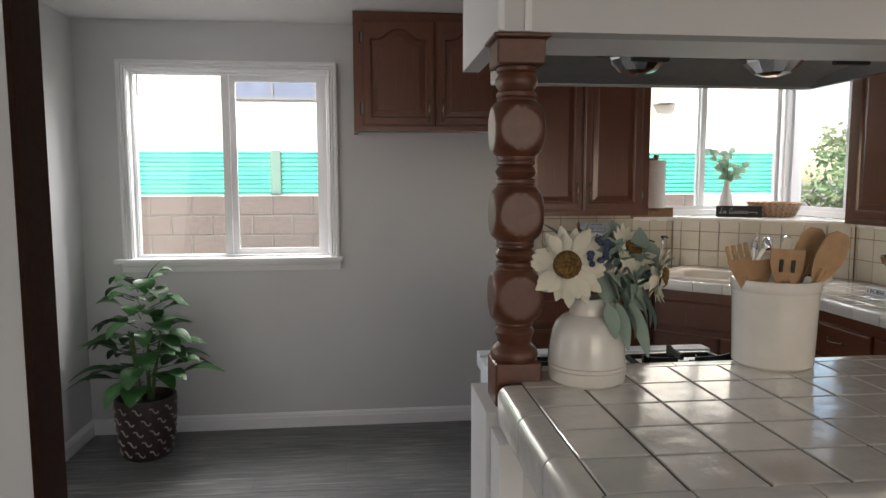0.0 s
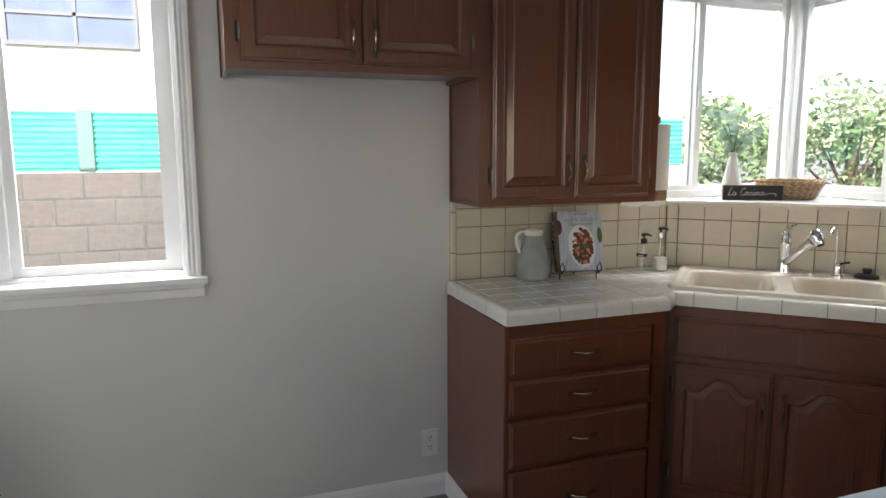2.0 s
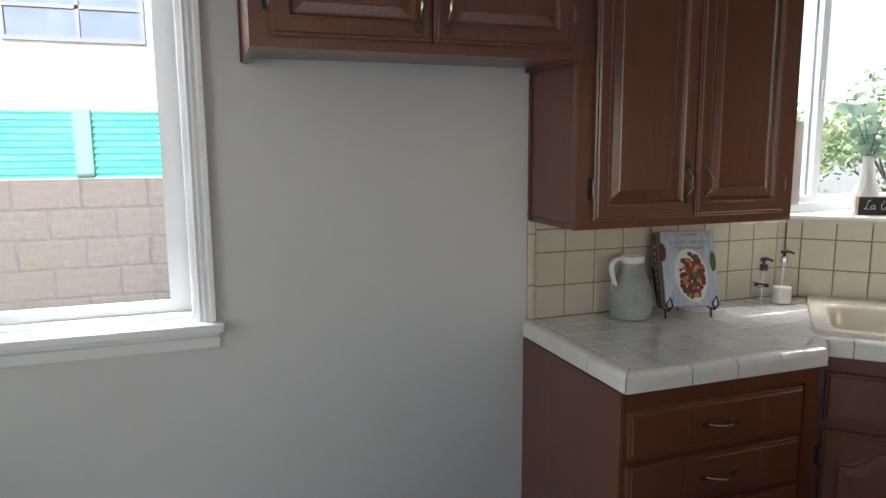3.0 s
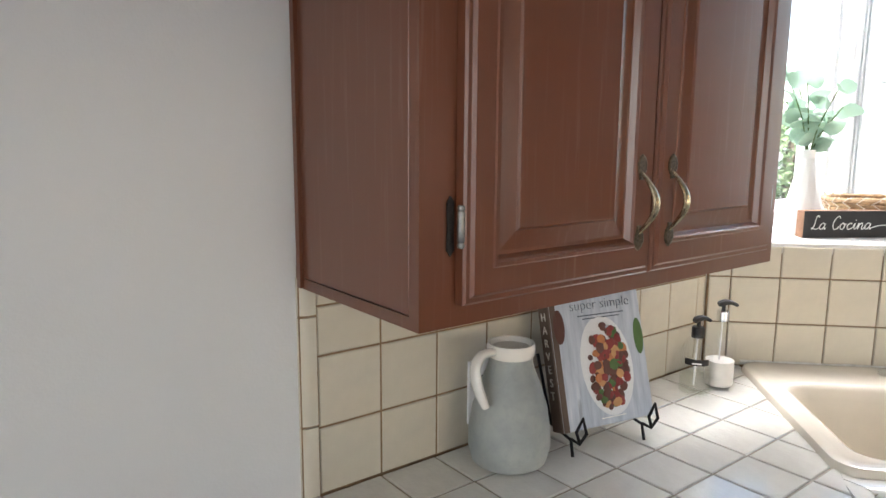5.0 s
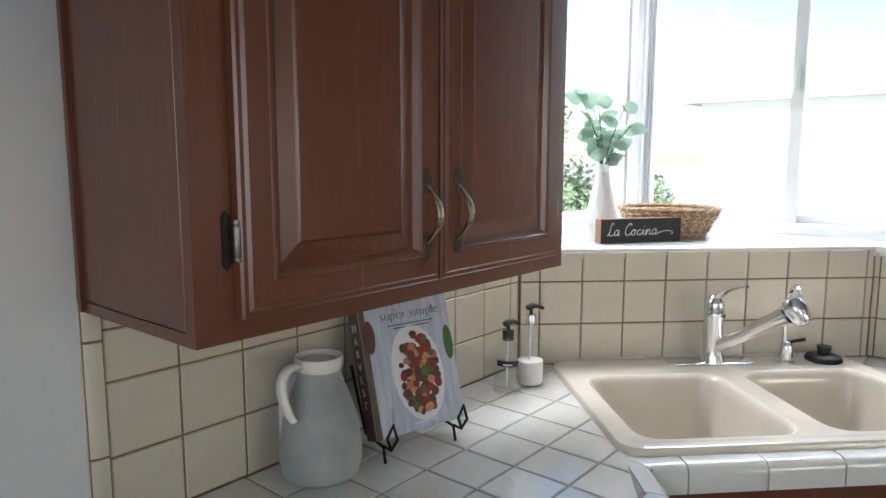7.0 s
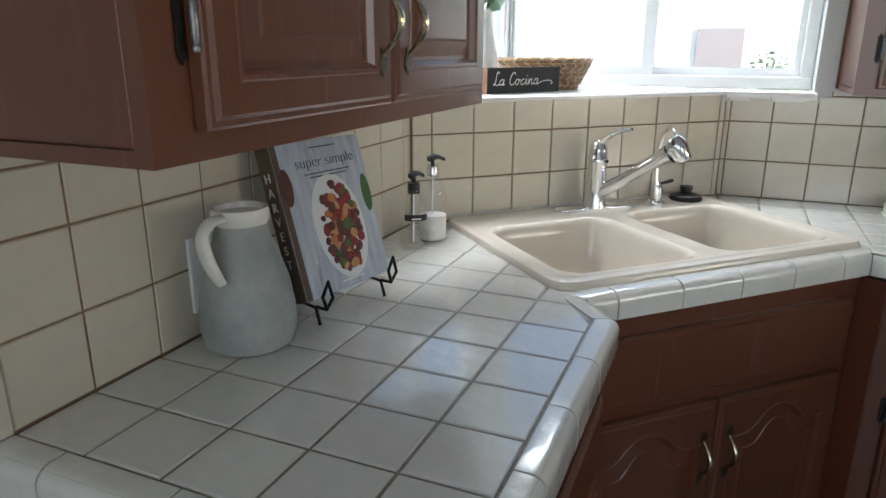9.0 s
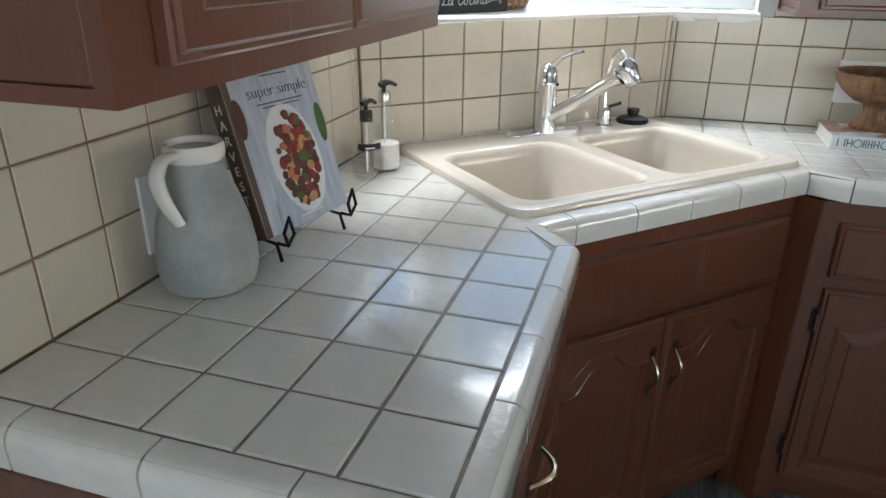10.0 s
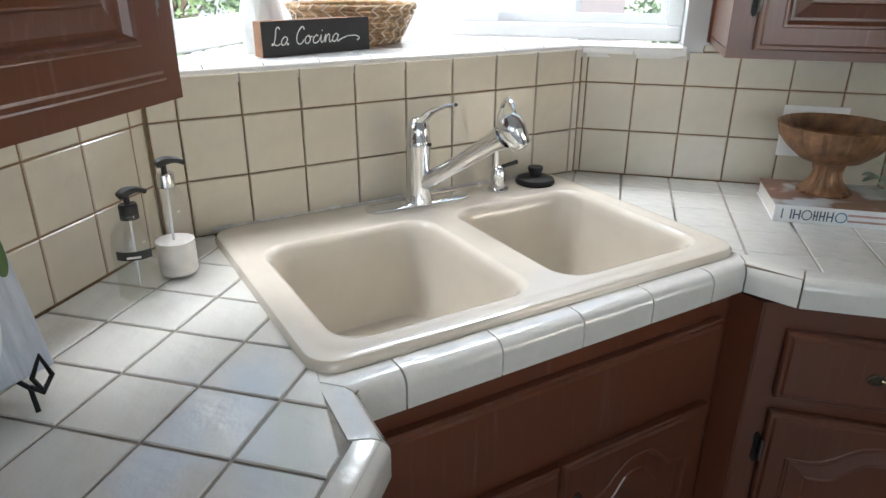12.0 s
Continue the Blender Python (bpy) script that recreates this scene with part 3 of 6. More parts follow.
box(WX1 - 0.004, WX1, YW - 0.0005, YW + 0.044, WZ0 + 0.005, WZ1 - 0.005, bm)
box(WX0, WX1, YW - 0.0005, YW + 0.044, WZ1 - 0.004, WZ1 - 0.0005, bm)
structure("window_reveal", bm, TRIM)

# ledge behind the sink and sills of the corner windows
ledge_poly = [D0, (D1[0], D1[1]), (XR + 0.095, D1[1]), (XR + 0.095, YW + 0.07), (D0[0], YW + 0.07)]
structure("sink_ledge", prism(ledge_poly, HL - 0.03, HL - 0.006), LEDGE, "white tiled ledge in the window corner")
structure("sill_left", box(LA0, D0[0], YT, YW + 0.07, HL - 0.03, HL - 0.006), LEDGE, "white tiled window sill")
structure("sill_right", box(XT, XR + 0.095, RB0, D1[1], HL - 0.03, HL - 0.006), LEDGE, "white tiled window sill")
structure("backsplash_core", prism([D0, D1, (XT + 0.006, YT + 0.006)], 0.6, HL - 0.032), WALLGROUT, "brown grout behind the diagonal tiles")
structure("backsplash_bed", box(1.575, D0[0], YT + 0.002, YW - 0.001, HC - 0.04, 1.30), WALLGROUT, "brown grout of the back wall tiles")
structure("backsplash_bed_right", box(XT + 0.002, XR - 0.001, 5.17, D1[1], HC - 0.04, HL - 0.032, box(XT + 0.002, XR - 0.001, 3.66, 5.17, HC - 0.04, 1.25)), WALLGROUT, "brown grout of the side wall tiles")


# ---- cabinets ----
def door_bm(w, h, arch=0.0, t=0.02, frame_w=0.046, raised=True):
    """A raised-panel door facing -y, from (0, 0) to (w, h)."""
    bm = bmesh.new()
    n = 16
    steps = [(0, 0, 0), (0, -(t - 0.007), 0), (0.003, -(t - 0.004), 0), (0.008, -(t - 0.004), 0), (0.012, -t, 0)]
    if raised:
        f = frame_w
        steps += [(f - 0.006, -t, 1), (f - 0.004, -(t + 0.0015), 1), (f, -(t + 0.0015), 1), (f + 0.003, -(t - 0.002), 1), (f + 0.007, -(t - 0.010), 1), (f + 0.012, -(t - 0.010), 1),
                  (f + 0.034, -(t - 0.006), 1), (f + 0.036, -(t - 0.004), 1), (f + 0.038, -(t - 0.0035), 1)]
    loops = []
    for d, y, arched in steps:
        x0, x1, z0, z1 = d, w - d, d, h - d
        pts = [(x0, z0), (x1, z0)]
        for i in range(n + 1):
            s = i / n
            x = x1 + (x0 - x1) * s
            z = z1
            if arched and arch:
                c = abs(s - 0.5) * 2
                z = z1 - arch * (1 - (0.5 + 0.5 * math.cos(math.pi * min(1, max(0, (c - 0.12) / 0.62)))))
            pts.append((x, z))
        loops.append([bm.verts.new((x, y, z)) for x, z in pts])
    for a, b in zip(loops, loops[1:]):
        k = len(a)
        for i in range(k):
            bm.faces.new((a[i], a[(i + 1) % k], b[(i + 1) % k], b[i]))
    last = loops[-1]
    m = len(last)
    # close the middle with strips between top and bottom edge
    if raised:
        low = [bm.verts.new((last[2 + i].co.x, last[0].co.y, last[0].co.z)) if 0 < i < n else (last[1] if i == 0 else last[0]) for i in range(n + 1)]
        for i in range(n):
            bm.faces.new((low[i], low[i + 1], last[3 + i], last[2 + i]))
    else:
        bm.faces.new(last)
    bm.faces.new(loops[0][::-1])
    bmesh.ops.remove_doubles(bm, verts=bm.verts, dist=1e-6)
    bmesh.ops.recalc_face_normals(bm, faces=bm.faces)
    return bm


def leaf_plate(bm, cx, cz, k=1.0, flip=1):
    """The shield-shaped foot of a pull, in the plane y = 0, facing -y."""
    out = [(0, 0.017), (0.006, 0.013), (0.010, 0.005), (0.0085, -0.004), (0.004, -0.010), (0.0035, -0.015),
           (-0.0035, -0.015), (-0.004, -0.010), (-0.0085, -0.004), (-0.010, 0.005), (-0.006, 0.013)]
    a = [bm.verts.new((cx + x * k, 0, cz + flip * z * k)) for x, z in out]
    b = [bm.verts.new((cx + x * k, -0.002, cz + flip * z * k)) for x, z in out]
    c = [bm.verts.new((cx + x * k * 0.75, -0.003, cz + flip * z * k * 0.8)) for x, z in out]
    n = len(out)
    for lo, hi in ((a, b), (b, c)):
        for i in range(n):
            bm.faces.new((lo[i], lo[(i + 1) % n], hi[(i + 1) % n], hi[i]))
    bm.faces.new(c)
    bmesh.ops.recalc_face_normals(bm, faces=bm.faces)


def pull(parent, x, z, y, length=0.096, across=False):
    """An antique brass bow pull on the face at y, standing up or lying across."""
    turn = pose(x, y, z, 0, 90 if across else 0, 0)
    bow = [(0, -0.001 - 0.026 * math.sin(math.pi * i / 14), length / 2 * (1 - i / 7)) for i in range(15)]
    k = len(bow)
    rad = [0.0028 + 0.0022 * math.sin(math.pi * i / (k - 1)) ** 1.5 for i in range(k)]
    h = part("handle", tube(bow, rad, 8), BRASS, parent, "antique brass bow handle", True, turn)
    plates = []
    for s in (1, -1):
        bm = bmesh.new()
        leaf_plate(bm, 0, s * (length / 2 + 0.006), 1.1, s)
        plates.append(bm)
    return h, turn, plates


def pull_full(door, x, z, y, length=0.084, across=False):
    h, turn, plates = pull(door, x, z, y, length, across)
    for bm in plates:
        part("backplate", bm, PATINA, door, "antique brass leaf plate", False, turn)
    return h


def hinge(parent, x, z, y):
    out = [(0.0, 0.034), (0.005, 0.028), (0.005, -0.028), (0.0, -0.034), (-0.005, -0.026), (-0.004, 0.0), (-0.005, 0.026)]
    bm = prism(out, 0, 0.002)
    for v in bm.verts:
        v.co = Vector((v.co.x, -v.co.z, v.co.y))
    bmesh.ops.recalc_face_normals(bm, faces=bm.faces)
    h = part("hinge", bm, HINGE, parent, "dark bronze hinge plate", False, pose(x, y, z))
    bm = lathe([(0, -0.024), (0.004, -0.024), (0.005, -0.021), (0.004, -0.018), (0.0048, -0.016), (0.0048, 0.016), (0.004, 0.018), (0.005, 0.021), (0.004, 0.024), (0, 0.024)], 10)
    box(0.0, 0.009, -0.0012, 0.0012, -0.015, 0.015, bm)
    part("hinge_barrel", bm, BARREL, h, "worn steel hinge barrel", True, pose(0.009, -0.010, 0))
    return h


def add_door(cab, name, x, z, w, h, y, arch, handle=None, across=False, hinge_side=None, raised=True, frame_w=0.046):
    d = part(name, door_bm(w, h, arch, raised=raised, frame_w=frame_w), BROWN, cab, "", False, pose(x, y, z))
    if handle:
        pull_full(d, handle[0], handle[1], -0.02, across=across)
    if hinge_side is not None:
        for zz in (0.09, h - 0.09):
            hinge(cab, x - 0.009 if hinge_side < 0 else x + w - 0.009, z + zz, y)
    return d


FF = 0.019
# upper cabinet over the refrigerator space: local x along the wall, y = 0 at its face frame
def upper(name, label, x0, x1, z0, z1, depth, m, n=2, side_strip=True):
    cab = thing(name, label, "cabinet", m, "upper cabinets")
    w = x1 - x0
    bm = box(0, w, FF, depth, z0 + 0.016, z1, bevel=0.0015)
    part("body", bm, BROWN, cab)
    fr = bmesh.new()
    st = 0.056
    for b in ((0, st, z0, z1), (w - st, w, z0, z1), (st, w - st, z0, z0 + 0.05), (st, w - st, z1 - 0.05, z1), (w / 2 - 0.02, w / 2 + 0.02, z0 + 0.05, z1 - 0.05)):
        box(b[0], b[1], 0, FF, b[2], b[3], fr)
    part("face_frame", fr, BROWN, cab)
    for x in (0.0, w - 0.014):
        part("bottom_rim", box(x, x + 0.014, FF, depth, z0, z0 + 0.015), BROWN, cab)
    part("scribe_strip", box(-0.006, 0.0, depth - 0.012, depth - 0.001, z0 + 0.002, z1), BROWN, cab)
    return cab


FA = 5.815
cabA = upper("cabinet", "brown painted upper cabinet above the empty refrigerator space", 0.709, 1.576, 1.734, CEILING - 0.004, YW - FA - 0.002, pose(0.709, FA, 0))
add_door(cabA, "door", 0.045, 1.758, 0.390, CEILING - 0.05 - 1.758, -0.001, 0.05, (0.390 - 0.035, 0.085), hinge_side=-1)
add_door(cabA, "door", 0.045 + 0.394, 1.758, 0.390, CEILING - 0.05 - 1.758, -0.001, 0.05, (0.035, 0.085), hinge_side=1)

FB = 5.845
cabB = upper("cabinet", "brown painted upper cabinet above the tiled counter", 1.575, 2.36, 1.268, CEILING - 0.004, YW - FB - 0.002, pose(1.581, FB, 0))
hB = CEILING - 0.05 - 1.295
add_door(cabB, "door", 0.050, 1.295, 0.343, hB, -0.001, 0.05, (0.343 - 0.034, 0.102), hinge_side=-1)
add_door(cabB, "door", 0.397, 1.295, 0.343, hB, -0.001, 0.05, (0.034, 0.102), hinge_side=1)

FR = 3.06
cabR = upper("cabinet", "brown painted upper cabinet on the side wall", 0, 0.8, 1.258, CEILING - 0.004, XR - FR - 0.002,
             Matrix.Translation((FR, 5.160, 0)) @ pose(0, 0, 0, 0, 0, -90))
add_door(cabR, "door", 0.045, 1.275, 0.352, CEILING - 0.05 - 1.275, -0.001, 0.05, (0.352 - 0.034, 0.115), hinge_side=-1)
add_door(cabR, "door", 0.401, 1.275, 0.352, CEILING - 0.05 - 1.275, -0.001, 0.05, (0.034, 0.115), hinge_side=1)

# drawer base
FD = 5.572
base1 = thing("cabinet", "brown painted base cabinet with four drawers", "cabinet", pose(1.568, FD, 0), "base cabinets")
W1 = 2.225 - 1.568
part("body", box(0, W1, FF, YW - FD - 0.002, 0.09, HC - 0.075), BROWN, base1)
part("side_panel", box(-0.004, 0.012, 0.0, YW - FD - 0.002, 0.0, HC - 0.06, bevel=0.002), BROWN, base1)
part("toe_kick", box(0.012, W1, 0.06, YW - FD - 0.004, 0, 0.09), BROWN, base1)
fr = bmesh.new()
for b in ((0.012, 0.045, 0.09, HC - 0.06), (W1 - 0.05, W1, 0.09, HC - 0.06), (0.045, W1 - 0.05, 0.835, HC - 0.06), (0.045, W1 - 0.05, 0.09, 0.12)):
    box(b[0], b[1], 0, FF, b[2], b[3], fr)
for zz in (0.695, 0.545, 0.365):
    box(0.045, W1 - 0.05, 0.001, FF, zz - 0.012, zz + 0.012, fr)
part("face_frame", fr, BROWN, base1)
for z0, z1 in ((0.707, 0.835), (0.558, 0.685), (0.372, 0.538), (0.115, 0.352)):
    add_door(base1, "drawer", 0.012, z0, 0.575, z1 - z0, -0.001, 0, (0.2875, (z1 - z0) / 2), True, raised=False)

# sink base, across the corner
def diag_matrix(p0, z=0):
    return Matrix.Translation((p0[0], p0[1], z)) @ pose(0, 0, 0, 0, 0, -45)


off = 0.035
P0 = Vector((INL[0], INL[1], 0)) + (-V) * off - U * 0.03
base2 = thing("cabinet", "brown painted corner sink cabinet with two arched doors", "cabinet", diag_matrix(P0), "base cabinets")
W2 = 0.711 + 0.06
part("body", box(0.0, W2, FF, 0.5, 0.09, 0.73), BROWN, base2)
fr = bmesh.new()
for b in ((0, 0.045, 0.02, HC - 0.06), (W2 - 0.045, W2, 0.02, HC - 0.06), (0.045, W2 - 0.045, 0.835, HC - 0.06), (0.045, W2 - 0.045, 0.655, 0.69), (0.045, W2 - 0.045, 0.09, 0.13), (W2 / 2 - 0.018, W2 / 2 + 0.018, 0.13, 0.655)):
    box(b[0], b[1], 0, FF, b[2], b[3], fr)
part("face_frame", fr, BROWN, base2)
part("toe_kick", box(0.0, W2, 0.06, 0.08, 0, 0.09), BROWN, base2)
add_door(base2, "false_front", 0.03, 0.685, W2 - 0.06, 0.15, -0.001, 0, raised=False)
dw = W2 / 2 - 0.03 - 0.003
add_door(base2, "door", 0.03, 0.115, dw, 0.54, -0.001, 0.055, (dw - 0.032, 0.54 - 0.13), hinge_side=-1)
add_door(base2, "door", W2 / 2 + 0.003, 0.115, dw, 0.54, -0.001, 0.055, (0.032, 0.54 - 0.13), hinge_side=1)

def filler(a, b):
    d = Vector((b[0] - a[0], b[1] - a[1], 0)).normalized()
    n = Vector((-d.y, d.x, 0)) * 0.016
    return prism([a, b, (b[0] + n.x, b[1] + n.y), (a[0] + n.x, a[1] + n.y)], 0.0, HC - 0.061)


for a, b in (((2.223, 5.573), (P0.x + 0.003, P0.y - 0.001)), ((P0.x + W2 * 0.7071 - 0.003, P0.y - W2 * 0.7071), (2.810, 5.062))):
    tagged(part("filler_strip", filler(a, b), BROWN), "brown painted filler strip between base cabinets", kind="structure")

# side wall base
FX = 2.811
base3 = thing("cabinet", "brown painted base cabinet under the side counter", "cabinet", Matrix.Translation((FX, 5.066, 0)) @ pose(0, 0, 0, 0, 0, -90), "base cabinets")
W3 = 1.42
part("body", box(0, W3, FF, XR - FX - 0.002, 0.09, HC - 0.075), BROWN, base3)
part("toe_kick", box(0, W3, 0.06, XR - FX - 0.004, 0, 0.09), BROWN, base3)
fr = bmesh.new()
for b in ((0, 0.05, 0.02, HC - 0.06), (0.44, 0.48, 0.09, HC - 0.06), (0.87, 0.91, 0.09, HC - 0.06), (W3 - 0.04, W3, 0.09, HC - 0.06)):
    box(b[0], b[1], 0, FF, b[2], b[3], fr)
for x0, x1 in ((0.05, 0.44), (0.48, 0.87), (0.91, W3 - 0.04)):
    for z0, z1 in ((0.835, HC - 0.06), (0.66, 0.70), (0.09, 0.12)):
        box(x0, x1, 0, FF, z0, z1, fr)
part("face_frame", fr, BROWN, base3)
for x0 in (0.045, 0.475, 0.905):
    add_door(base3, "drawer", x0, 0.70, 0.40, 0.135, -0.001, 0, (0.20, 0.067), True, raised=False)
    add_door(base3, "door", x0, 0.115, 0.40, 0.555, -0.001, 0.05, (0.365, 0.44), hinge_side=-1)

# ---- sink ----
def rounded_rect(x0, x1, y0, y1, r, n=6):
    out = []
    for cx, cy, a in ((x1 - r, y1 - r, 0), (x0 + r, y1 - r, 90), (x0 + r, y0 + r, 180), (x1 - r, y0 + r, 270)):
        for i in range(n + 1):
            t = radians(a + 90 * i / n)
            out.append((cx + r * math.cos(t), cy + r * math.sin(t)))
    return out


SU0, SU1, SV0, SV1 = -0.408, 0.402, 0.010, 0.566
sink = thing("sink", "biscuit enamel double-bowl corner sink set in the tiled counter", "sink", SINKWARD @ pose(0, 0, 0))
bowls = [(-0.364, -0.016, 0.140, 0.528), (0.030, 0.368, 0.132, 0.524)]
bm = bmesh.new()
outer = [rounded_rect(SU0 + d, SU1 - d, SV0 + d, SV1 - d, 0.045 - d * 0.5) for d in (0.0, 0.0, 0.004, 0.016, 0.03)]
zs = [HC - 0.01, HC + 0.006, HC + 0.013, HC + 0.016, HC + 0.012]
orow = [[bm.verts.new((x, y, -z)) for x, y in lp] for lp, z in zip(outer, zs)]
for a, b in zip(orow, orow[1:]):
    k = len(a)
    for i in range(k):
        bm.faces.new((a[i], a[(i + 1) % k], b[(i + 1) % k], b[i]))
rim_edges = [e for e in bm.edges if all(v in orow[-1] for v in e.verts)]
inner_edges = []
for x0, x1, y0, y1 in bowls:
    prof = [(0.0, 0.012), (0.004, 0.0125), (0.010, 0.010), (0.016, 0.0), (0.020, -0.02), (0.032, -0.15), (0.045, -0.172), (0.075, -0.18)]
    lps = [[(x, y, -(HC + z)) for x, y in rounded_rect(x0 + d, x1 - d, y0 + d, y1 - d, max(0.02, 0.055 - d * 0.3))] for d, z in prof]
    _, rows = loops_bm(lps, bm)
    inner_edges += [e for e in bm.edges if all(v in rows[0] for v in e.verts)]
bmesh.ops.triangle_fill(bm, use_beauty=True, edges=rim_edges + inner_edges)
bmesh.ops.recalc_face_normals(bm, faces=bm.faces)
part("basin", bm, SINK, sink, "", True)
for x0, x1, y0, y1 in bowls:
    cx, cy = (x0 + x1) / 2, (y0 + y1) / 2 - 0.02
    part("drain", lathe([(0, 0.004), (0.02, 0.004), (0.03, 0.001), (0.042, 0.003), (0.045, 0)], 24, at=(cx, cy, -(HC - 0.179))), CHROME, sink, "chrome drain", True)

# ---- bar, range, hood, post ----
structure("bar_wall", box(1.05, XR, 3.275, 3.395, 0, HB - 0.05), WALL, "white painted half wall under the bar")
structure("bar_end", box(1.0, 1.08, 3.367, 3.555, 0, HB - 0.050, box(1.008, 1.05, 3.275, 3.365, 0, HB - 0.077)), TRIM, "white painted end panel of the bar")
structure("bar_back", box(1.08, XR, 3.395, 3.515, 0.60, HB - 0.05), TRIM, "white backing above the range")
bt = tagged(part("bar_bed", box(1.05, XR, 2.885, 3.505, HB - 0.05, HB - 0.003), BARGROUT), "brown grout bed of the bar top", kind="structure")

SZ = 1.729
soffit = bmesh.new()
box(1.06, XR, 3.376, 3.426, SZ, CEILING, soffit)
box(1.02, 1.06, 3.376, 3.835, SZ, CEILING, soffit)
box(1.06, XR, 3.78, 3.835, SZ + 0.085, CEILING, soffit)
structure("soffit", soffit, WALL, "white boxed soffit over the bar and range")
structure("soffit_trim", box(1.062, XR, 3.428, 3.60, SZ + 0.001, SZ + 0.017), TRIM, "white board under the soffit")
structure("soffit_moulding", box(1.068, 1.080, 3.368, 3.376, SZ, CEILING, box(1.02, 1.03, 3.368, 3.376, SZ, CEILING)), TRIM, "narrow white corner moulding")

COOKTOP = simple("pale_satin_steel", (0.75, 0.75, 0.75), 0.3, 0.55, 60, 0.06, 0.03)
rng = thing("range", "white gas range with black cast iron grates", "range", pose(1.132, 3.575, 0))
RW, RD, RH = 0.78, 0.735, 0.905
part("body", box(0.006, RW - 0.006, 0.0, RD - 0.05, 0.1, RH - 0.05, bevel=0.004), APPLIANCE, rng)
part("kick", box(0.02, RW - 0.02, 0.05, RD - 0.09, 0.0, 0.1), BLACK, rng)
bm = box(0, RW, 0, RD, RH - 0.05, RH - 0.008, bevel=0.008, seg=2)
part("cooktop", bm, APPLIANCE, rng, "white enamel cooktop edge")
part("top_plate", box(0.02, RW - 0.02, 0.02, RD - 0.075, RH - 0.008, RH - 0.003, bevel=0.002), COOKTOP, rng, "brushed steel cooktop plate")
part("front_rail", box(0.0, RW, RD - 0.065, RD, RH - 0.008, RH, bevel=0.003, seg=2), APPLIANCE, rng)
part("oven_door", box(0.02, RW - 0.02, RD - 0.05, RD - 0.01, 0.22, RH - 0.16, bevel=0.006, seg=2), APPLIANCE, rng)
part("oven_handle", tube([(0.08, RD - 0.01, 0.74), (0.08, RD + 0.03, 0.74), (RW - 0.08, RD + 0.03, 0.74), (RW - 0.08, RD - 0.01, 0.74)], 0.009), APPLIANCE, rng, "", True)
for i in range(5):
    part("knob", lathe([(0.02, 0), (0.02, 0.01), (0.016, 0.03), (0, 0.03)], 20), BLACK, rng, "black control knob", True, pose(0.12 + i * 0.135, RD - 0.02, 0.86, -90, 0, 0))


def grate(parent, cx, cy, w, d):
    """One cast iron grate: a low rim and bent arms that reach to the middle."""
    g = None
    z0, z1 = RH + 0.004, RH + 0.028
    bm = bmesh.new()
    for sx in (-1, 1):
        box(cx + sx * w / 2 - 0.006, cx + sx * w / 2 + 0.006, cy - d / 2, cy + d / 2, z0, z0 + 0.014, bm, 0.002)
    for sy in (-1, 1):
        box(cx - w / 2, cx + w / 2, cy + sy * d / 2 - 0.006, cy + sy * d / 2 + 0.006, z0, z0 + 0.014, bm, 0.002)
    g = part("grate", bm, IRON, parent, "black cast iron grate")
    for bx, by in ((cx, cy - d / 4), (cx, cy + d / 4)):
        for k in range(8):
            a = 45.0 * k
            r1 = (w / 2, d / 4)[(k // 2) % 2] if k % 2 == 0 else 0.115
            arm = bmesh.new()
            side = [(0.028, 0.018), (r1 - 0.035, 0.018), (r1 - 0.012, 0.0), (r1, 0.0), (r1, 0.044), (r1 - 0.03, 0.036), (0.028, 0.034)]
            va = [arm.verts.new((x, -0.0055, z)) for x, z in side]
            vb = [arm.verts.new((x, 0.0055, z)) for x, z in side]
            arm.faces.new(va), arm.faces.new(vb[::-1])
            for i in range(7):
                arm.faces.new((va[i], vb[i], vb[(i + 1) % 7], va[(i + 1) % 7]))
            bmesh.ops.recalc_face_normals(arm, faces=arm.faces)
            if k % 2 == 0:
                part("grate_arm", arm, IRON, g, "", False, pose(bx, by, z0, 0, 0, a))
            else:
                arm.free()
        part("burner", lathe([(0.05, 0), (0.05, 0.006), (0.036, 0.008), (0.036, 0.014), (0.03, 0.016), (0.03, 0.02), (0, 0.021)], 28, at=(bx, by, RH - 0.003)), IRON, parent, "black burner cap", True)
        part("burner_bowl", lathe([(0.03, 0.001), (0.075, 0.003), (0.082, 0.001)], 32, at=(bx, by, RH - 0.003)), STEEL, parent, "steel drip ring", True)
        part("igniter", lathe([(0.003, 0), (0.003, 0.03), (0.0015, 0.034), (0, 0.034)], 8, at=(bx + 0.05, by + 0.04, RH)), CHROME, parent, "", True)


grate(rng, 0.20, 0.31, 0.27, 0.50)
grate(rng, RW - 0.20, 0.31, 0.27, 0.50)

hood = thing("range_hood", "grey steel range hood under the soffit", "range hood", pose(1.128, 3.485, 1.729))
HW, HD = 0.96, 0.568
part("rear_lip", box(0.0, HW, HD - 0.016, HD, 0.0, 0.060, bevel=0.003), HOODSTEEL, hood, "grey steel lip")
part("hood_top", box(0.0, HW, 0.36, HD - 0.017, 0.052, 0.060), HOODSTEEL, hood)
for x in (0.0, HW - 0.014):
    part("side_lip", box(x, x + 0.014, 0.125, HD - 0.017, 0.0, 0.051, bevel=0.002), STEEL, hood, "bright steel hood side")
bm = bmesh.new()
rows = []
for k in range(13):
    q = k / 12
    y, z = 0.126 + (HD - 0.145) * q, 0.006 + 0.034 * math.sin(math.pi * q) ** 0.7
    rows.append([bm.verts.new((x, y, z)) for x in (0.015, HW - 0.015)])
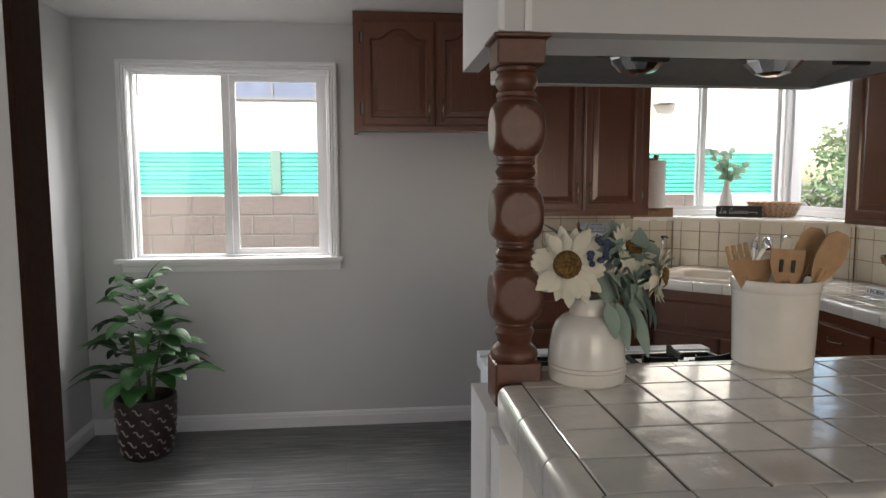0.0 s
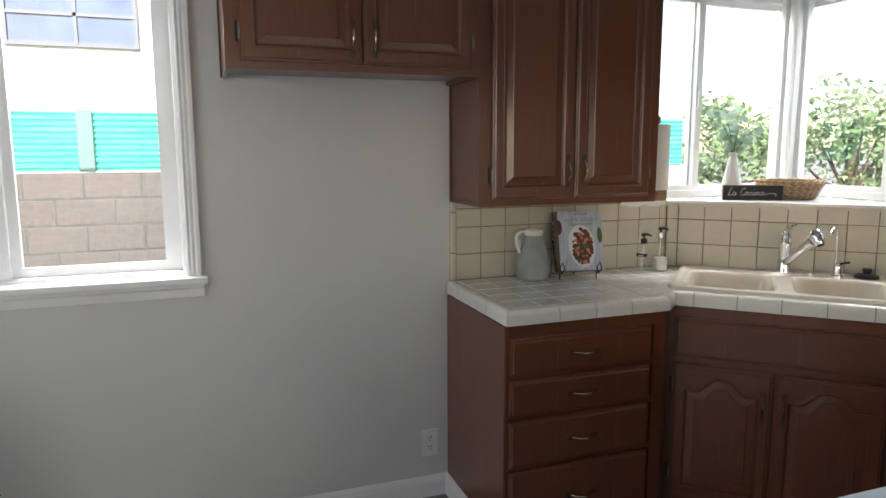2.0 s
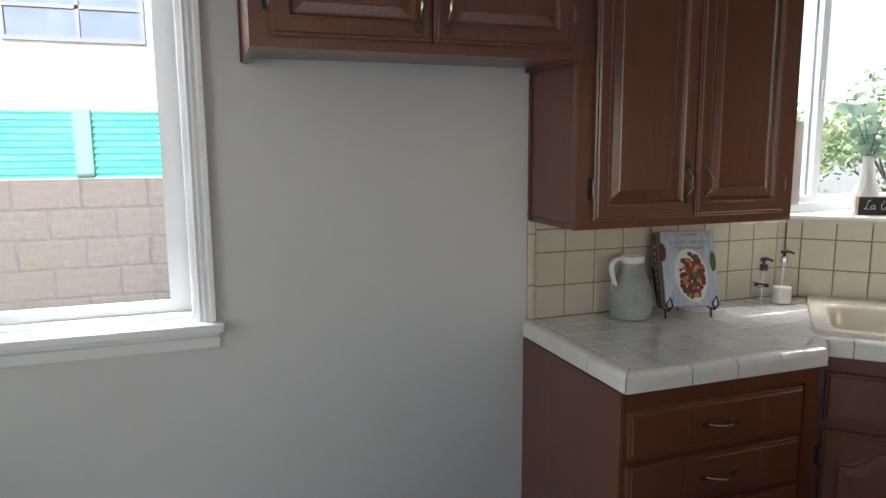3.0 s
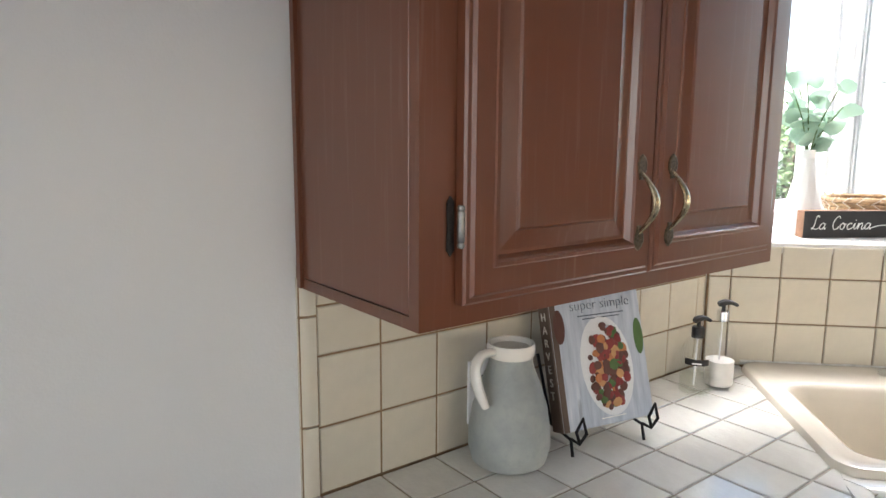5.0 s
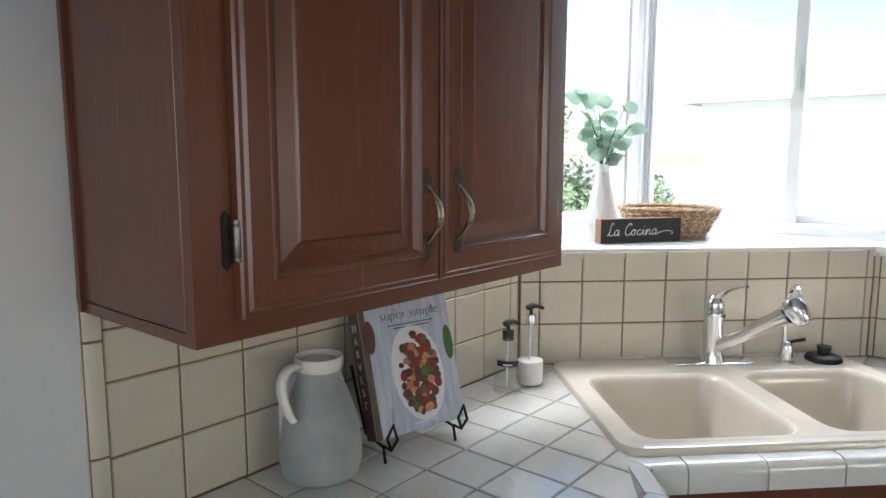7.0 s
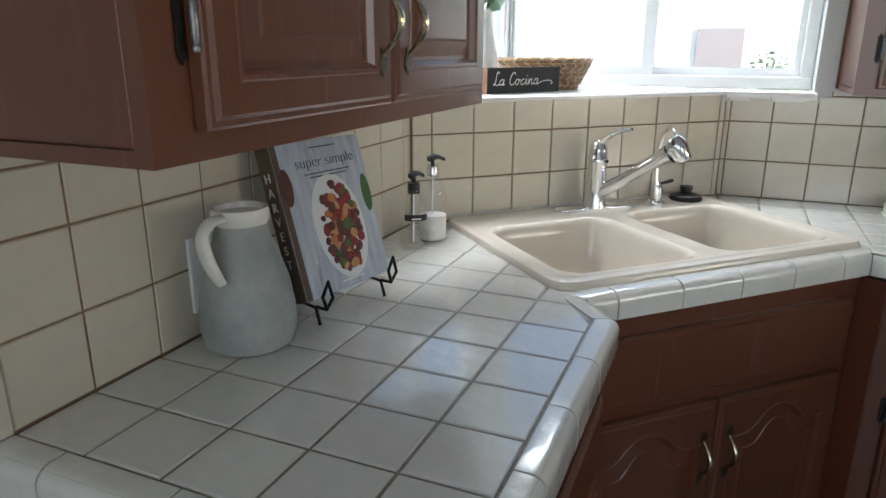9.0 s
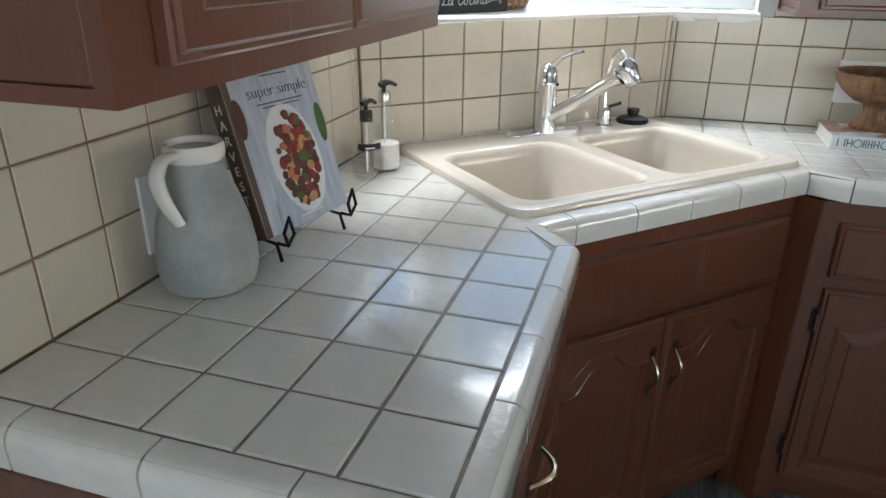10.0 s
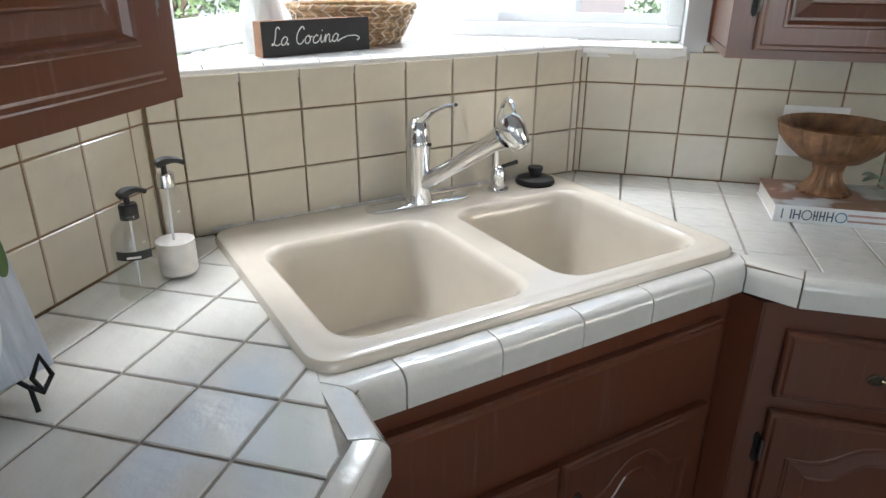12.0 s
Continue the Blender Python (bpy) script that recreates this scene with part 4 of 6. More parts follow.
for a, b in zip(rows, rows[1:]):
    bm.faces.new((a[0], b[0], b[1], a[1]))
bmesh.ops.solidify(bm, geom=bm.faces[:], thickness=0.003)
bmesh.ops.recalc_face_normals(bm, faces=bm.faces)
part("canopy", bm, HOODSTEEL, hood, "brushed steel underside", True)
for x in (0.325, 0.68):
    part("lamp_lens", lathe([(0.074, 0.030), (0.070, 0.016), (0.044, -0.010), (0.022, -0.016), (0.0, -0.016)], 12, at=(x, 0.31, 0.012)), CHROME, hood, "faceted glass lamp lens")
    for k in range(9):
        a = radians(150 + 10 * k)
        part("vent_rib", tube([(x + 0.07 * math.cos(a), 0.23 + 0.02 * math.sin(a), 0.026), (x + 0.15 * math.cos(a), 0.21 + 0.06 * math.sin(a), 0.024)], 0.0022, 5), IRON, hood)
for x in (0.24, 0.72):
    part("switch", box(x, x + 0.085, 0.128, 0.146, -0.004, 0.008, bevel=0.002), BLACK, hood, "black hood switch")

# turned post
ZP = 1.028
post = thing("post", "brown turned wooden post between bar and soffit", "post", pose(1.067, 3.434, ZP))
TOP = 1.729 - ZP
part("base_block", box(-0.045, 0.045, -0.045, 0.045, 0, 0.085, bevel=0.003), POST, post)
part("top_block", box(-0.045, 0.045, -0.045, 0.045, TOP - 0.055, TOP - 0.008, bevel=0.003), POST, post)
part("cap", box(-0.053, 0.053, -0.053, 0.053, TOP - 0.008, TOP, bevel=0.002), POST, post)


def ball(z, r, n=9, squash=1.0, lo=0.6):
    return [(r * (lo + (1 - lo) * math.sin(math.pi * i / (n - 1))), z + squash * r * 2 * (i / (n - 1) - 0.5)) for i in range(n)]


prof = [(0.044, 0.085), (0.047, 0.095), (0.044, 0.105), (0.036, 0.113), (0.032, 0.118), (0.034, 0.121), (0.034, 0.127), (0.036, 0.131), (0.039, 0.139), (0.036, 0.147), (0.033, 0.150)]
BALLS = [0.211, 0.370, 0.531]
for i, zc in enumerate(BALLS):
    prof += [(0.035, zc - 0.060), (0.037, zc - 0.054)]
    for k in range(19):
        q = -0.052 + 0.104 * k / 18
        prof.append((0.0625 * math.sqrt(1 - (q / 0.064) ** 2), zc + q))
    prof += [(0.037, zc + 0.054), (0.035, zc + 0.058)]
    if i < 2:
        prof += [(0.037, zc + 0.059), (0.037, zc + 0.065), (0.031, zc + 0.069), (0.036, zc + 0.073), (0.0395, zc + 0.080), (0.036, zc + 0.087), (0.031, zc + 0.091), (0.037, zc + 0.095), (0.037, zc + 0.099)]
prof += [(0.038, 0.591), (0.038, 0.598), (0.033, 0.602), (0.038, 0.610), (0.0405, 0.619), (0.038, 0.628), (0.033, 0.634), (0.038, 0.638), (0.038, 0.644), (0.036, TOP - 0.055)]


def faceted(a, r, z):
    """Four flat round faces sawn off each ball."""
    for zc in BALLS:
        if abs(z - zc) < 0.057:
            c = max(abs(math.cos(a)), abs(math.sin(a)))
            return min(r, 0.0475 / c)
    return r


part("shaft", lathe(prof, 96, flat=faceted), POST, post, "", True)

# ---- tiles ----
TH = 0.008


def tiles(parent, region, origin, ex, ey, m, thick, mat, pitch=P, joint=0.0031, name="tile", cell=None):
    """Lay square tiles over a convex region (local plane), the grid through origin along the axes."""
    xs = [p[0] for p in region]
    ys = [p[1] for p in region]
    shared = {}
    for i in range(math.floor((min(xs) - origin[0]) / pitch), math.ceil((max(xs) - origin[0]) / pitch)):
        for j in range(math.floor((min(ys) - origin[1]) / pitch), math.ceil((max(ys) - origin[1]) / pitch)):
            x0, y0 = origin[0] + i * pitch, origin[1] + j * pitch
            q = [(x0, y0), (x0 + pitch, y0), (x0 + pitch, y0 + pitch), (x0, y0 + pitch)]
            full = abs(area(q))
            for k, a in enumerate(region):
                b = region[(k + 1) % len(region)]
                nn = (-(b[1] - a[1]), b[0] - a[0])
                q = clip(q, a, nn)
                if len(q) < 3:
                    break
            if len(q) < 3 or abs(area(q)) < 0.00012:
                continue
            clean = [p for k, p in enumerate(q) if math.hypot(p[0] - q[k - 1][0], p[1] - q[k - 1][1]) > 1e-4]
            whole = abs(abs(area(clean)) - full) < 1e-7
            local = [(px - x0 - pitch / 2, py - y0 - pitch / 2) for px, py in clean]
            local = inset(local, joint / 2)
            if len(local) < 3:
                continue
            if whole and "me" in shared:
                me = shared["me"]
            else:
                bm = tile_mesh(local, thick)
                me = bpy.data.meshes.new(name)
                bm.to_mesh(me), bm.free()
                me.materials.append(mat)
                if whole:
                    shared["me"] = me
            ob = new(name, me)
            ob.parent = parent
            ob.matrix_basis = m @ Matrix.Translation((x0 + pitch / 2, y0 + pitch / 2, 0)) @ pose(0, 0, 0, random.uniform(-0.25, 0.25), random.uniform(-0.25, 0.25), 0)


def ccw(poly):
    return poly if area(poly) > 0 else poly[::-1]


counter = thing("counter", "cream tiled counter with brown grout and bullnose edge", "counter", kind="structure")
bed_poly_left = [(LEFT_X + 0.01, YT), (LEFT_X + 0.01, FRONT_Y + 0.01), (2.226, FRONT_Y + 0.01), duv(-0.397, 0.56), duv(-0.397, 0.0), (D0[0], YT)]
part("bed", prism(bed_poly_left, HC - 0.05, HC - 0.0028), GROUT, counter, "brown grout bed")
bed_right = [(2.836, 5.108), (2.792, 5.020), (2.792, 3.66), (XT, 3.66), (XT, 5.42), (3.1, 5.35)]
part("bed", prism(bed_right, HC - 0.05, HC - 0.0028), GROUT, counter)
part("bed", prism([duv(-0.352, 0.535), duv(0.352, 0.535), duv(0.36, 0.595), duv(-0.36, 0.595)], HC - 0.05, HC - 0.0028), GROUT, counter)
part("bed", prism([duv(0.378, 0.0), duv(0.489, 0.0), duv(0.489, 0.42), duv(0.378, 0.42)], HC - 0.05, HC - 0.0028), GROUT, counter)
part("bed", prism([(2.230, 5.556), (2.298, 5.618), duv(-0.34, 0.59), duv(-0.34, 0.5), duv(-0.41, 0.5)], HC - 0.05, HC - 0.0045), GROUT, counter)
part("tile", prism([(2.284, 5.668), (2.300, 5.632), (2.327, 5.608), (2.36, 5.66), (2.318, 5.686)], HC - TH, HC - 0.0015), CTILE, counter)
flat = Matrix.Translation((0, 0, HC - TH))
tiles(counter, [(1.6035, YT), (1.6035, 5.5875), (2.186, 5.5875), duv(SU0 + 0.012, 0.552), duv(SU0 + 0.012, 0.0), (D0[0], YT)], (1.602, 5.586), 0, 0, flat, TH, CTILE, 0.1095, joint=0.0044)
tiles(counter, ccw([(XT, D1[1]), duv(SU1 - 0.012, 0.002), duv(SU1 - 0.012, 0.57), (2.836, 5.06), (2.826, 4.99), (2.826, 3.66), (XT, 3.66)]), (XT - P * 6, 5.32), 0, 0, flat, TH, CTILE)



def bull_profile(w, h, r=0.02):
    """Cross-section of an edge tile: inwards negative, outer face at 0."""
    out = [(-w, 0), (-w, -TH), (-0.012, -TH - 0.002), (-0.012, -h), (0, -h)]
    for i in range(6):
        a = math.pi / 2 * i / 5
        out.append((-r + r * math.cos(a), -r + r * math.sin(a)))
    return out


def edge_tiles(parent, path, w, h, z, lengths, mat, joint=0.0031, closed_ends=True):
    """Bullnose tiles along a path of (x, y), outside to the right, cut to lengths and mitred."""
    pts = [Vector((x, y, z)) for x, y in path]
    n = len(pts)
    offs = []
    for i in range(n):
        d0 = (pts[i] - pts[i - 1]).normalized() if i else None
        d1 = (pts[i + 1] - pts[i]).normalized() if i < n - 1 else None
        d0, d1 = d0 or d1, d1 or d0
        n0, n1 = Vector((d0.y, -d0.x, 0)), Vector((d1.y, -d1.x, 0))
        offs.append((n0 + n1) / (1 + n0.dot(n1)))
    for i in range(n - 1):
        a, b = pts[i], pts[i + 1]
        prof = bull_profile(w[i] if isinstance(w, list) else w, h)
        L = (b - a).length
        d = (b - a) / L
        nr = Vector((d.y, -d.x, 0))
        if isinstance(lengths[i], tuple):
            cuts = [0.0, *lengths[i], L]
            k = len(cuts) - 1
        else:
            k = max(1, round(L / lengths[i]))
            cuts = [L * j / k for j in range(k + 1)]
        for j in range(k):
            bm = bmesh.new()
            rows = []
            for s, end in ((cuts[j] + joint / 2, 0), (cuts[j + 1] - joint / 2, 1)):
                base = a + d * s
                o = nr
                if (end == 0 and j == 0):
                    o = offs[i]
                if (end == 1 and j == k - 1):
                    o = offs[i + 1]
                rows.append([bm.verts.new(base + o * q + Vector((0, 0, r))) for q, r in prof])
            m = len(prof)
            for t in range(m):
                bm.faces.new((rows[0][t], rows[0][(t + 1) % m], rows[1][(t + 1) % m], rows[1][t]))
            bm.faces.new(rows[0]), bm.faces.new(rows[1][::-1])
            bmesh.ops.recalc_face_normals(bm, faces=bm.faces)
            part("edge_tile", bm, mat, parent, "", True)


edge_tiles(counter, [(LEFT_X, YT), (LEFT_X, FRONT_Y), NOSE, INL, INR, NOSE2, (FRONT_X, 3.66)], [0.0405, 0.0375, 0.043, 0.043, 0.043, 0.043], 0.052, HC, [(0.088, 0.25, 0.406), (0.203, 0.351, 0.499), 0.2, (0.064, 0.214, 0.362, 0.506, 0.65), 0.2, P * 1.3], CTILE)

# back wall tiles: local x to the right, y up, z out of the wall
def wall_m(o, along, up=(0, 0, 1)):
    a, u = Vector(along).normalized(), Vector(up)
    w = a.cross(u)
    return Matrix(((a.x, u.x, w.x, o[0]), (a.y, u.y, w.y, o[1]), (a.z, u.z, w.z, o[2]), (0, 0, 0, 1)))


splash = thing("backsplash", "cream square tile backsplash with brown grout", "backsplash", kind="structure")
R0 = 1.0485 - P
mb = wall_m((0, YT + 0.006, 0), (1, 0, 0))
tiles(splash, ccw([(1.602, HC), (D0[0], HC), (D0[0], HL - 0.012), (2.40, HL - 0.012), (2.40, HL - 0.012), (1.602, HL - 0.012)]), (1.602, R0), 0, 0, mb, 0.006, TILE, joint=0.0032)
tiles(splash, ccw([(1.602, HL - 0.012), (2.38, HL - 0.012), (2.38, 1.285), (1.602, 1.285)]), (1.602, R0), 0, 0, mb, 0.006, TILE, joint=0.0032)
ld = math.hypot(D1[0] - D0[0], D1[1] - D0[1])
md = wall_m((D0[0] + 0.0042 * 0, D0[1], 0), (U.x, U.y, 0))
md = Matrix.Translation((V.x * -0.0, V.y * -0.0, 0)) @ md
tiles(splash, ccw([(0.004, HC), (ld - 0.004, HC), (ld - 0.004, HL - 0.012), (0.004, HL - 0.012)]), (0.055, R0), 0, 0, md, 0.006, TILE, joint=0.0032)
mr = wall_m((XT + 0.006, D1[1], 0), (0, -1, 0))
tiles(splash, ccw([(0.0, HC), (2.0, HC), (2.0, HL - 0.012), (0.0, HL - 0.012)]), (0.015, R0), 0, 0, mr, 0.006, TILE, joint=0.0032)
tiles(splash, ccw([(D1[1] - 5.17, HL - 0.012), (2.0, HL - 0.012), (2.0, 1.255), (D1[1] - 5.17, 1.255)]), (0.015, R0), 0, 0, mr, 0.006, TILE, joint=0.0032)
for z0, z1 in ((HC, 1.055), (1.055, 1.225), (1.225, 1.285)):
    bm = bmesh.new()
    rows = []
    prof = [(1.574, 0.0), (1.574, 0.002), (1.577, 0.007), (1.583, 0.0105), (1.59, 0.0115), (1.600, 0.0115), (1.600, 0)]
    for z in (z0 + 0.002, z1 - 0.002):
        rows.append([bm.verts.new((x, YW - d, z)) for x, d in prof])
    for t in range(len(prof)):
        bm.faces.new((rows[0][t], rows[0][(t + 1) % len(prof)], rows[1][(t + 1) % len(prof)], rows[1][t]))
    bm.faces.new(rows[0]), bm.faces.new(rows[1][::-1])
    bmesh.ops.recalc_face_normals(bm, faces=bm.faces)
    part("edge_tile", bm, TILE, splash, "", True)

ledge = thing("ledge_edge", "white bullnose tiles along the window ledge", "ledge", kind="structure")
edge_tiles(ledge, [(LA0, YT - 0.003), (D0[0], YT - 0.003), (D1[0] - 0.003, D1[1]), (XT - 0.003, RB0 - 0.01)], 0.06, 0.022, HL, [P, P, P], LEDGE, 0.003)
top_region = ccw([(D0[0] + 0.05, YT + 0.0), (XT, D1[1] + 0.05), (XR + 0.044, D1[1] + 0.05), (XR + 0.044, YW + 0.044), (D0[0] + 0.05, YW + 0.044)])
tiles(ledge, top_region, (D0[0], D1[1]), 0, 0, Matrix.Translation((0, 0, HL - 0.006)), 0.006, LEDGE)

bar = thing("bar_top", "cream tiled bar top with bullnose edge", "bar", kind="structure")
tiles(bar, ccw([(1.070, 2.918), (2.750, 2.918), (2.750, 3.463), (1.070, 3.463)]), (1.070, 3.245 - 4 * 0.109), 0, 0, Matrix.Translation((0, 0, HB - TH)), TH, CTILE, 0.109, joint=0.0046)
edge_tiles(bar, [(XR, 3.512), (1.122, 3.512)], 0.047, 0.05, HB, [P * 1.3], CTILE)
edge_tiles(bar, [(1.022, 3.369), (1.022, 2.870), (2.750, 2.870)], [0.046, 0.046], 0.070, HB, [0.16, 0.16], CTILE)

# floor planks
floor = thing("floor", "grey wood-look plank floor", "floor", kind="structure")
PW, PL = 0.18, 1.22
for i in range(-14, 28):
    for j in range(0, 18):
        x0 = -2.4 + ((i * 0.37) % 1.0) * PL + (j - 1) * PL
        y0 = -1.2 + (i + 14) * PW * 1.0
        if y0 > YW - 0.01 or x0 > XR:
            continue
        x1, y1 = min(x0 + PL, XR), min(y0 + PW, YW)
        xa = max(x0, -2.4)
        if x1 - xa < 0.02 or y1 - y0 < 0.01:
            continue
        bm = tile_mesh([(xa, y0), (x1, y0), (x1, y1), (xa, y1)], 0.012, 0.0012)
        part("plank", bm, FLOOR, floor, "", False, Matrix.Translation((0, 0, -0.012)))

# ---- small things ----
def blade(bm, base, tip, width, side=None, sag=0.15, n=5, shape=1.0):
    """A bent leaf or petal from base to tip, with a folded midrib."""
    base, tip = Vector(base), Vector(tip)
    d = tip - base
    L = d.length
    s = Vector(side) if side else d.cross(Vector((0, 0, 1)))
    if s.length < 1e-4:
        s = Vector((1, 0, 0))
    s.normalize()
    up = s.cross(d).normalized()
    if up.z < 0 and not side:
        up = -up
    rows = []
    for i in range(n + 1):
        t = i / n
        w = width * 0.5 * (math.sin(math.pi * min(1, t ** shape * 0.93 + 0.05)) ** 0.8)
        c = base + d * t + up * (sag * L * math.sin(math.pi * t) * 0.6)
        rows.append((bm.verts.new(c - s * w + up * w * 0.25), bm.verts.new(c), bm.verts.new(c + s * w + up * w * 0.25)))
    for a, b in zip(rows, rows[1:]):
        bm.faces.new((a[0], a[1], b[1], b[0])), bm.faces.new((a[1], a[2], b[2], b[1]))


def letters(name, text, size, mat, parent, m, shear=0.0, depth=0.0006, align="CENTER", offset=0.0):
    cu = bpy.data.curves.new(name, "FONT")
    cu.body, cu.size, cu.shear, cu.extrude, cu.align_x, cu.align_y = text, size, shear, depth, align, "CENTER"
    cu.offset = offset
    tmp = bpy.data.objects.new(name, cu)
    me = bpy.data.meshes.new_from_object(tmp)
    bpy.data.objects.remove(tmp)
    me.materials.append(mat)
    ob = new(name, me)
    ob.parent, ob.matrix_basis = parent, m
    return ob


WHITEINK = simple("white_paint_lettering", (0.8, 0.8, 0.78), 0.6)
TITLEINK = simple("slate_ink", (0.07, 0.085, 0.12), 0.5)
DARKINK = simple("dark_ink", (0.02, 0.022, 0.03), 0.5)
PETAL = leaf_mat("cream_petal", (0.68, 0.65, 0.52), (0.80, 0.78, 0.68), 0.6)
SEEDS = simple("sunflower_seeds", (0.19, 0.11, 0.03), 0.9, 0, 160, 0.7, 0.8)
BERRY = simple("blue_berry", (0.05, 0.07, 0.13), 0.4, 0, 60, 0.3, 0.05)
SAGE = leaf_mat("sage_leaf", (0.16, 0.24, 0.20), (0.33, 0.42, 0.36), 0.55)
STEM = simple("green_stem", (0.10, 0.16, 0.05), 0.6)
HOUSELEAF = leaf_mat("house_plant_leaf", (0.005, 0.025, 0.012), (0.022, 0.10, 0.024), 0.38)
EUCA = leaf_mat("eucalyptus_leaf", (0.28, 0.42, 0.31), (0.48, 0.60, 0.50), 0.5, 0.5)
SOIL = simple("dark_soil", (0.02, 0.015, 0.012), 0.95, 0, 60, 0.5, 0.8)

# plant in a patterned pot on the floor
POTM = simple("brown_pot", (0.055, 0.036, 0.033), 0.5, 0, 30, 0.3, 0.1)
POTLINE = simple("pale_pot_pattern", (0.36, 0.32, 0.30), 0.6, 0, 60, 0.2, 0.1)
plant = thing("potted_plant", "leafy green house plant in a brown patterned pot on the floor", "plant", pose(-0.420, 5.815, 0))
PR = [(0.0, 0.0), (0.113, 0.0), (0.124, 0.01), (0.143, 0.11), (0.154, 0.23), (0.157, 0.30), (0.154, 0.325), (0.142, 0.327), (0.137, 0.305)]
pot = part("pot", lathe(PR + [(0.136, 0.292), (0.0, 0.292)], 40), POTM, plant, "brown ceramic pot", True)
part("soil", lathe([(0.135, 0.294), (0.06, 0.300), (0.0, 0.298)], 24), SOIL, plant)


def pot_r(z):
    for (r0, z0), (r1, z1) in zip(PR[2:6], PR[3:7]):
        if z0 <= z <= z1:
            return r0 + (r1 - r0) * (z - z0) / (z1 - z0)
    return PR[2][0]


for row in range(5):
    for col in range(12):
        a0 = 2 * math.pi * (col + 0.5 * (row % 2)) / 12
        zc = 0.045 + row * 0.059
        pts = []
        for du, dz in ((-0.02, 0.012), (-0.006, 0.012), (0.0, 0.0), (0.008, -0.012), (0.02, -0.014), (0.024, -0.004)):
            z = zc + dz
            r = pot_r(z) + 0.0015
            a = a0 + du / r
            pts.append((r * math.cos(a), r * math.sin(a), z))
        part("pattern_line", tube(smooth_path(pts, 2), 0.0045, 5), POTLINE, pot)
rnd = random.Random(11)
for k in range(7):
    a = rnd.uniform(0, 6.28)
    top = (0.10 * math.cos(a) * rnd.uniform(0.3, 1), 0.10 * math.sin(a) * rnd.uniform(0.3, 1), rnd.uniform(0.55, 0.8))
    part("stem", tube(smooth_path([(0.03 * math.cos(a), 0.03 * math.sin(a), 0.26), (top[0] * 0.6, top[1] * 0.6, 0.45), top], 3), [0.009, 0.009, 0.008, 0.008, 0.007, 0.006, 0.005], 7), STEM, plant, "", True)
for k in range(66):
    a = 2.4 * k + rnd.uniform(-0.3, 0.3)
    z = 0.42 + 0.58 * (k / 66) ** 1.1
    spread = 0.37 * (1.05 - 0.72 * (k / 66)) + 0.03
    b = Vector((0.04 * math.cos(a), 0.04 * math.sin(a), z - 0.02))
    tip = Vector((spread * math.cos(a), spread * math.sin(a) * 0.75, z + rnd.uniform(-0.12, 0.05)))
    mid = b.lerp(tip, 0.35) + Vector((0, 0, 0.02))
    bm = tube([b, mid], [0.003, 0.002], 5)
    blade(bm, mid, tip, rnd.uniform(0.09, 0.13), None, 0.2, 7, 0.8)
    part("leaf", bm, HOUSELEAF, plant, "", True)
bm = bmesh.new()
blade(bm, (0.02, 0, 0.9), (0.13, -0.02, 1.06), 0.02, None, 0.2, 5)
part("leaf", bm, HOUSELEAF, plant, "", True)

# vase of cream sunflowers on the bar
vase = thing("flower_vase", "white ceramic jug vase of cream sunflowers on the bar", "vase", pose(1.200, 3.389, HB))
part("jug", lathe([(0, 0), (0.066, 0), (0.072, 0.006), (0.0735, 0.03), (0.071, 0.07), (0.066, 0.10), (0.060, 0.115), (0.048, 0.126), (0.036, 0.131), (0.034, 0.136), (0.035, 0.158), (0.037, 0.162), (0.034, 0.163), (0.031, 0.15), (0.031, 0.12)], 48), CERAMIC, vase, "glossy white jug", True)
for z in (0.028, 0.036):
    part("clay_line", lathe([(0.0735, z), (0.0742, z + 0.0008), (0.0735, z + 0.0016)], 48), BARE, vase, "thin bare clay line", True)
part("spout_handle", tube(smooth_path([(0.034, -0.012, 0.152), (0.046, -0.02, 0.142), (0.045, -0.022, 0.124), (0.04, -0.02, 0.116)], 4), [0.009, 0.0095, 0.010, 0.0105, 0.011, 0.0115, 0.012, 0.012, 0.012, 0.0115, 0.011, 0.010, 0.008], 10), CERAMIC, vase, "", True)
RIGHT, TOWARD = Vector((0.966, -0.247, 0)), Vector((-0.44, -0.90, 0)).normalized()


def sunflower(x, z, f, r, face, seed):
    rnd = random.Random(seed)
    c = RIGHT * x + TOWARD * f + Vector((0, 0, z))
    q = Vector(face).normalized()
    rot = q.to_track_quat("Z", "Y").to_matrix().to_4x4()
    m = Matrix.Translation(c) @ rot
    fl = part("sunflower", lathe([(r * 0.37, -0.004), (r * 0.37, 0.004), (r * 0.27, 0.010), (r * 0.12, 0.009), (0, 0.007)], 20), SEEDS, vase, "cream sunflower with a brown centre", True, m)
    for lay in range(2):
        for k in range(15):
            a = 2 * math.pi * (k + 0.5 * lay) / 15 + rnd.uniform(-0.1, 0.1)
            L = r * rnd.uniform(0.9, 1.12) * (1 if lay else 0.92)
            bm = bmesh.new()
            blade(bm, (r * 0.35 * math.cos(a), r * 0.35 * math.sin(a), -0.003 * lay), (L * math.cos(a), L * math.sin(a), rnd.uniform(-0.015, 0.012) - 0.006 * lay), r * 0.33, (-math.sin(a), math.cos(a), 0), 0.12, 5, 1.15)
            part("petal", bm, PETAL, fl, "", True)
    part("stem", tube(smooth_path([(0, 0, 0.10), (c.x * 0.3, c.y * 0.3, 0.16), tuple(c - q * 0.01)], 3), 0.003, 6), STEM, vase, "", True)


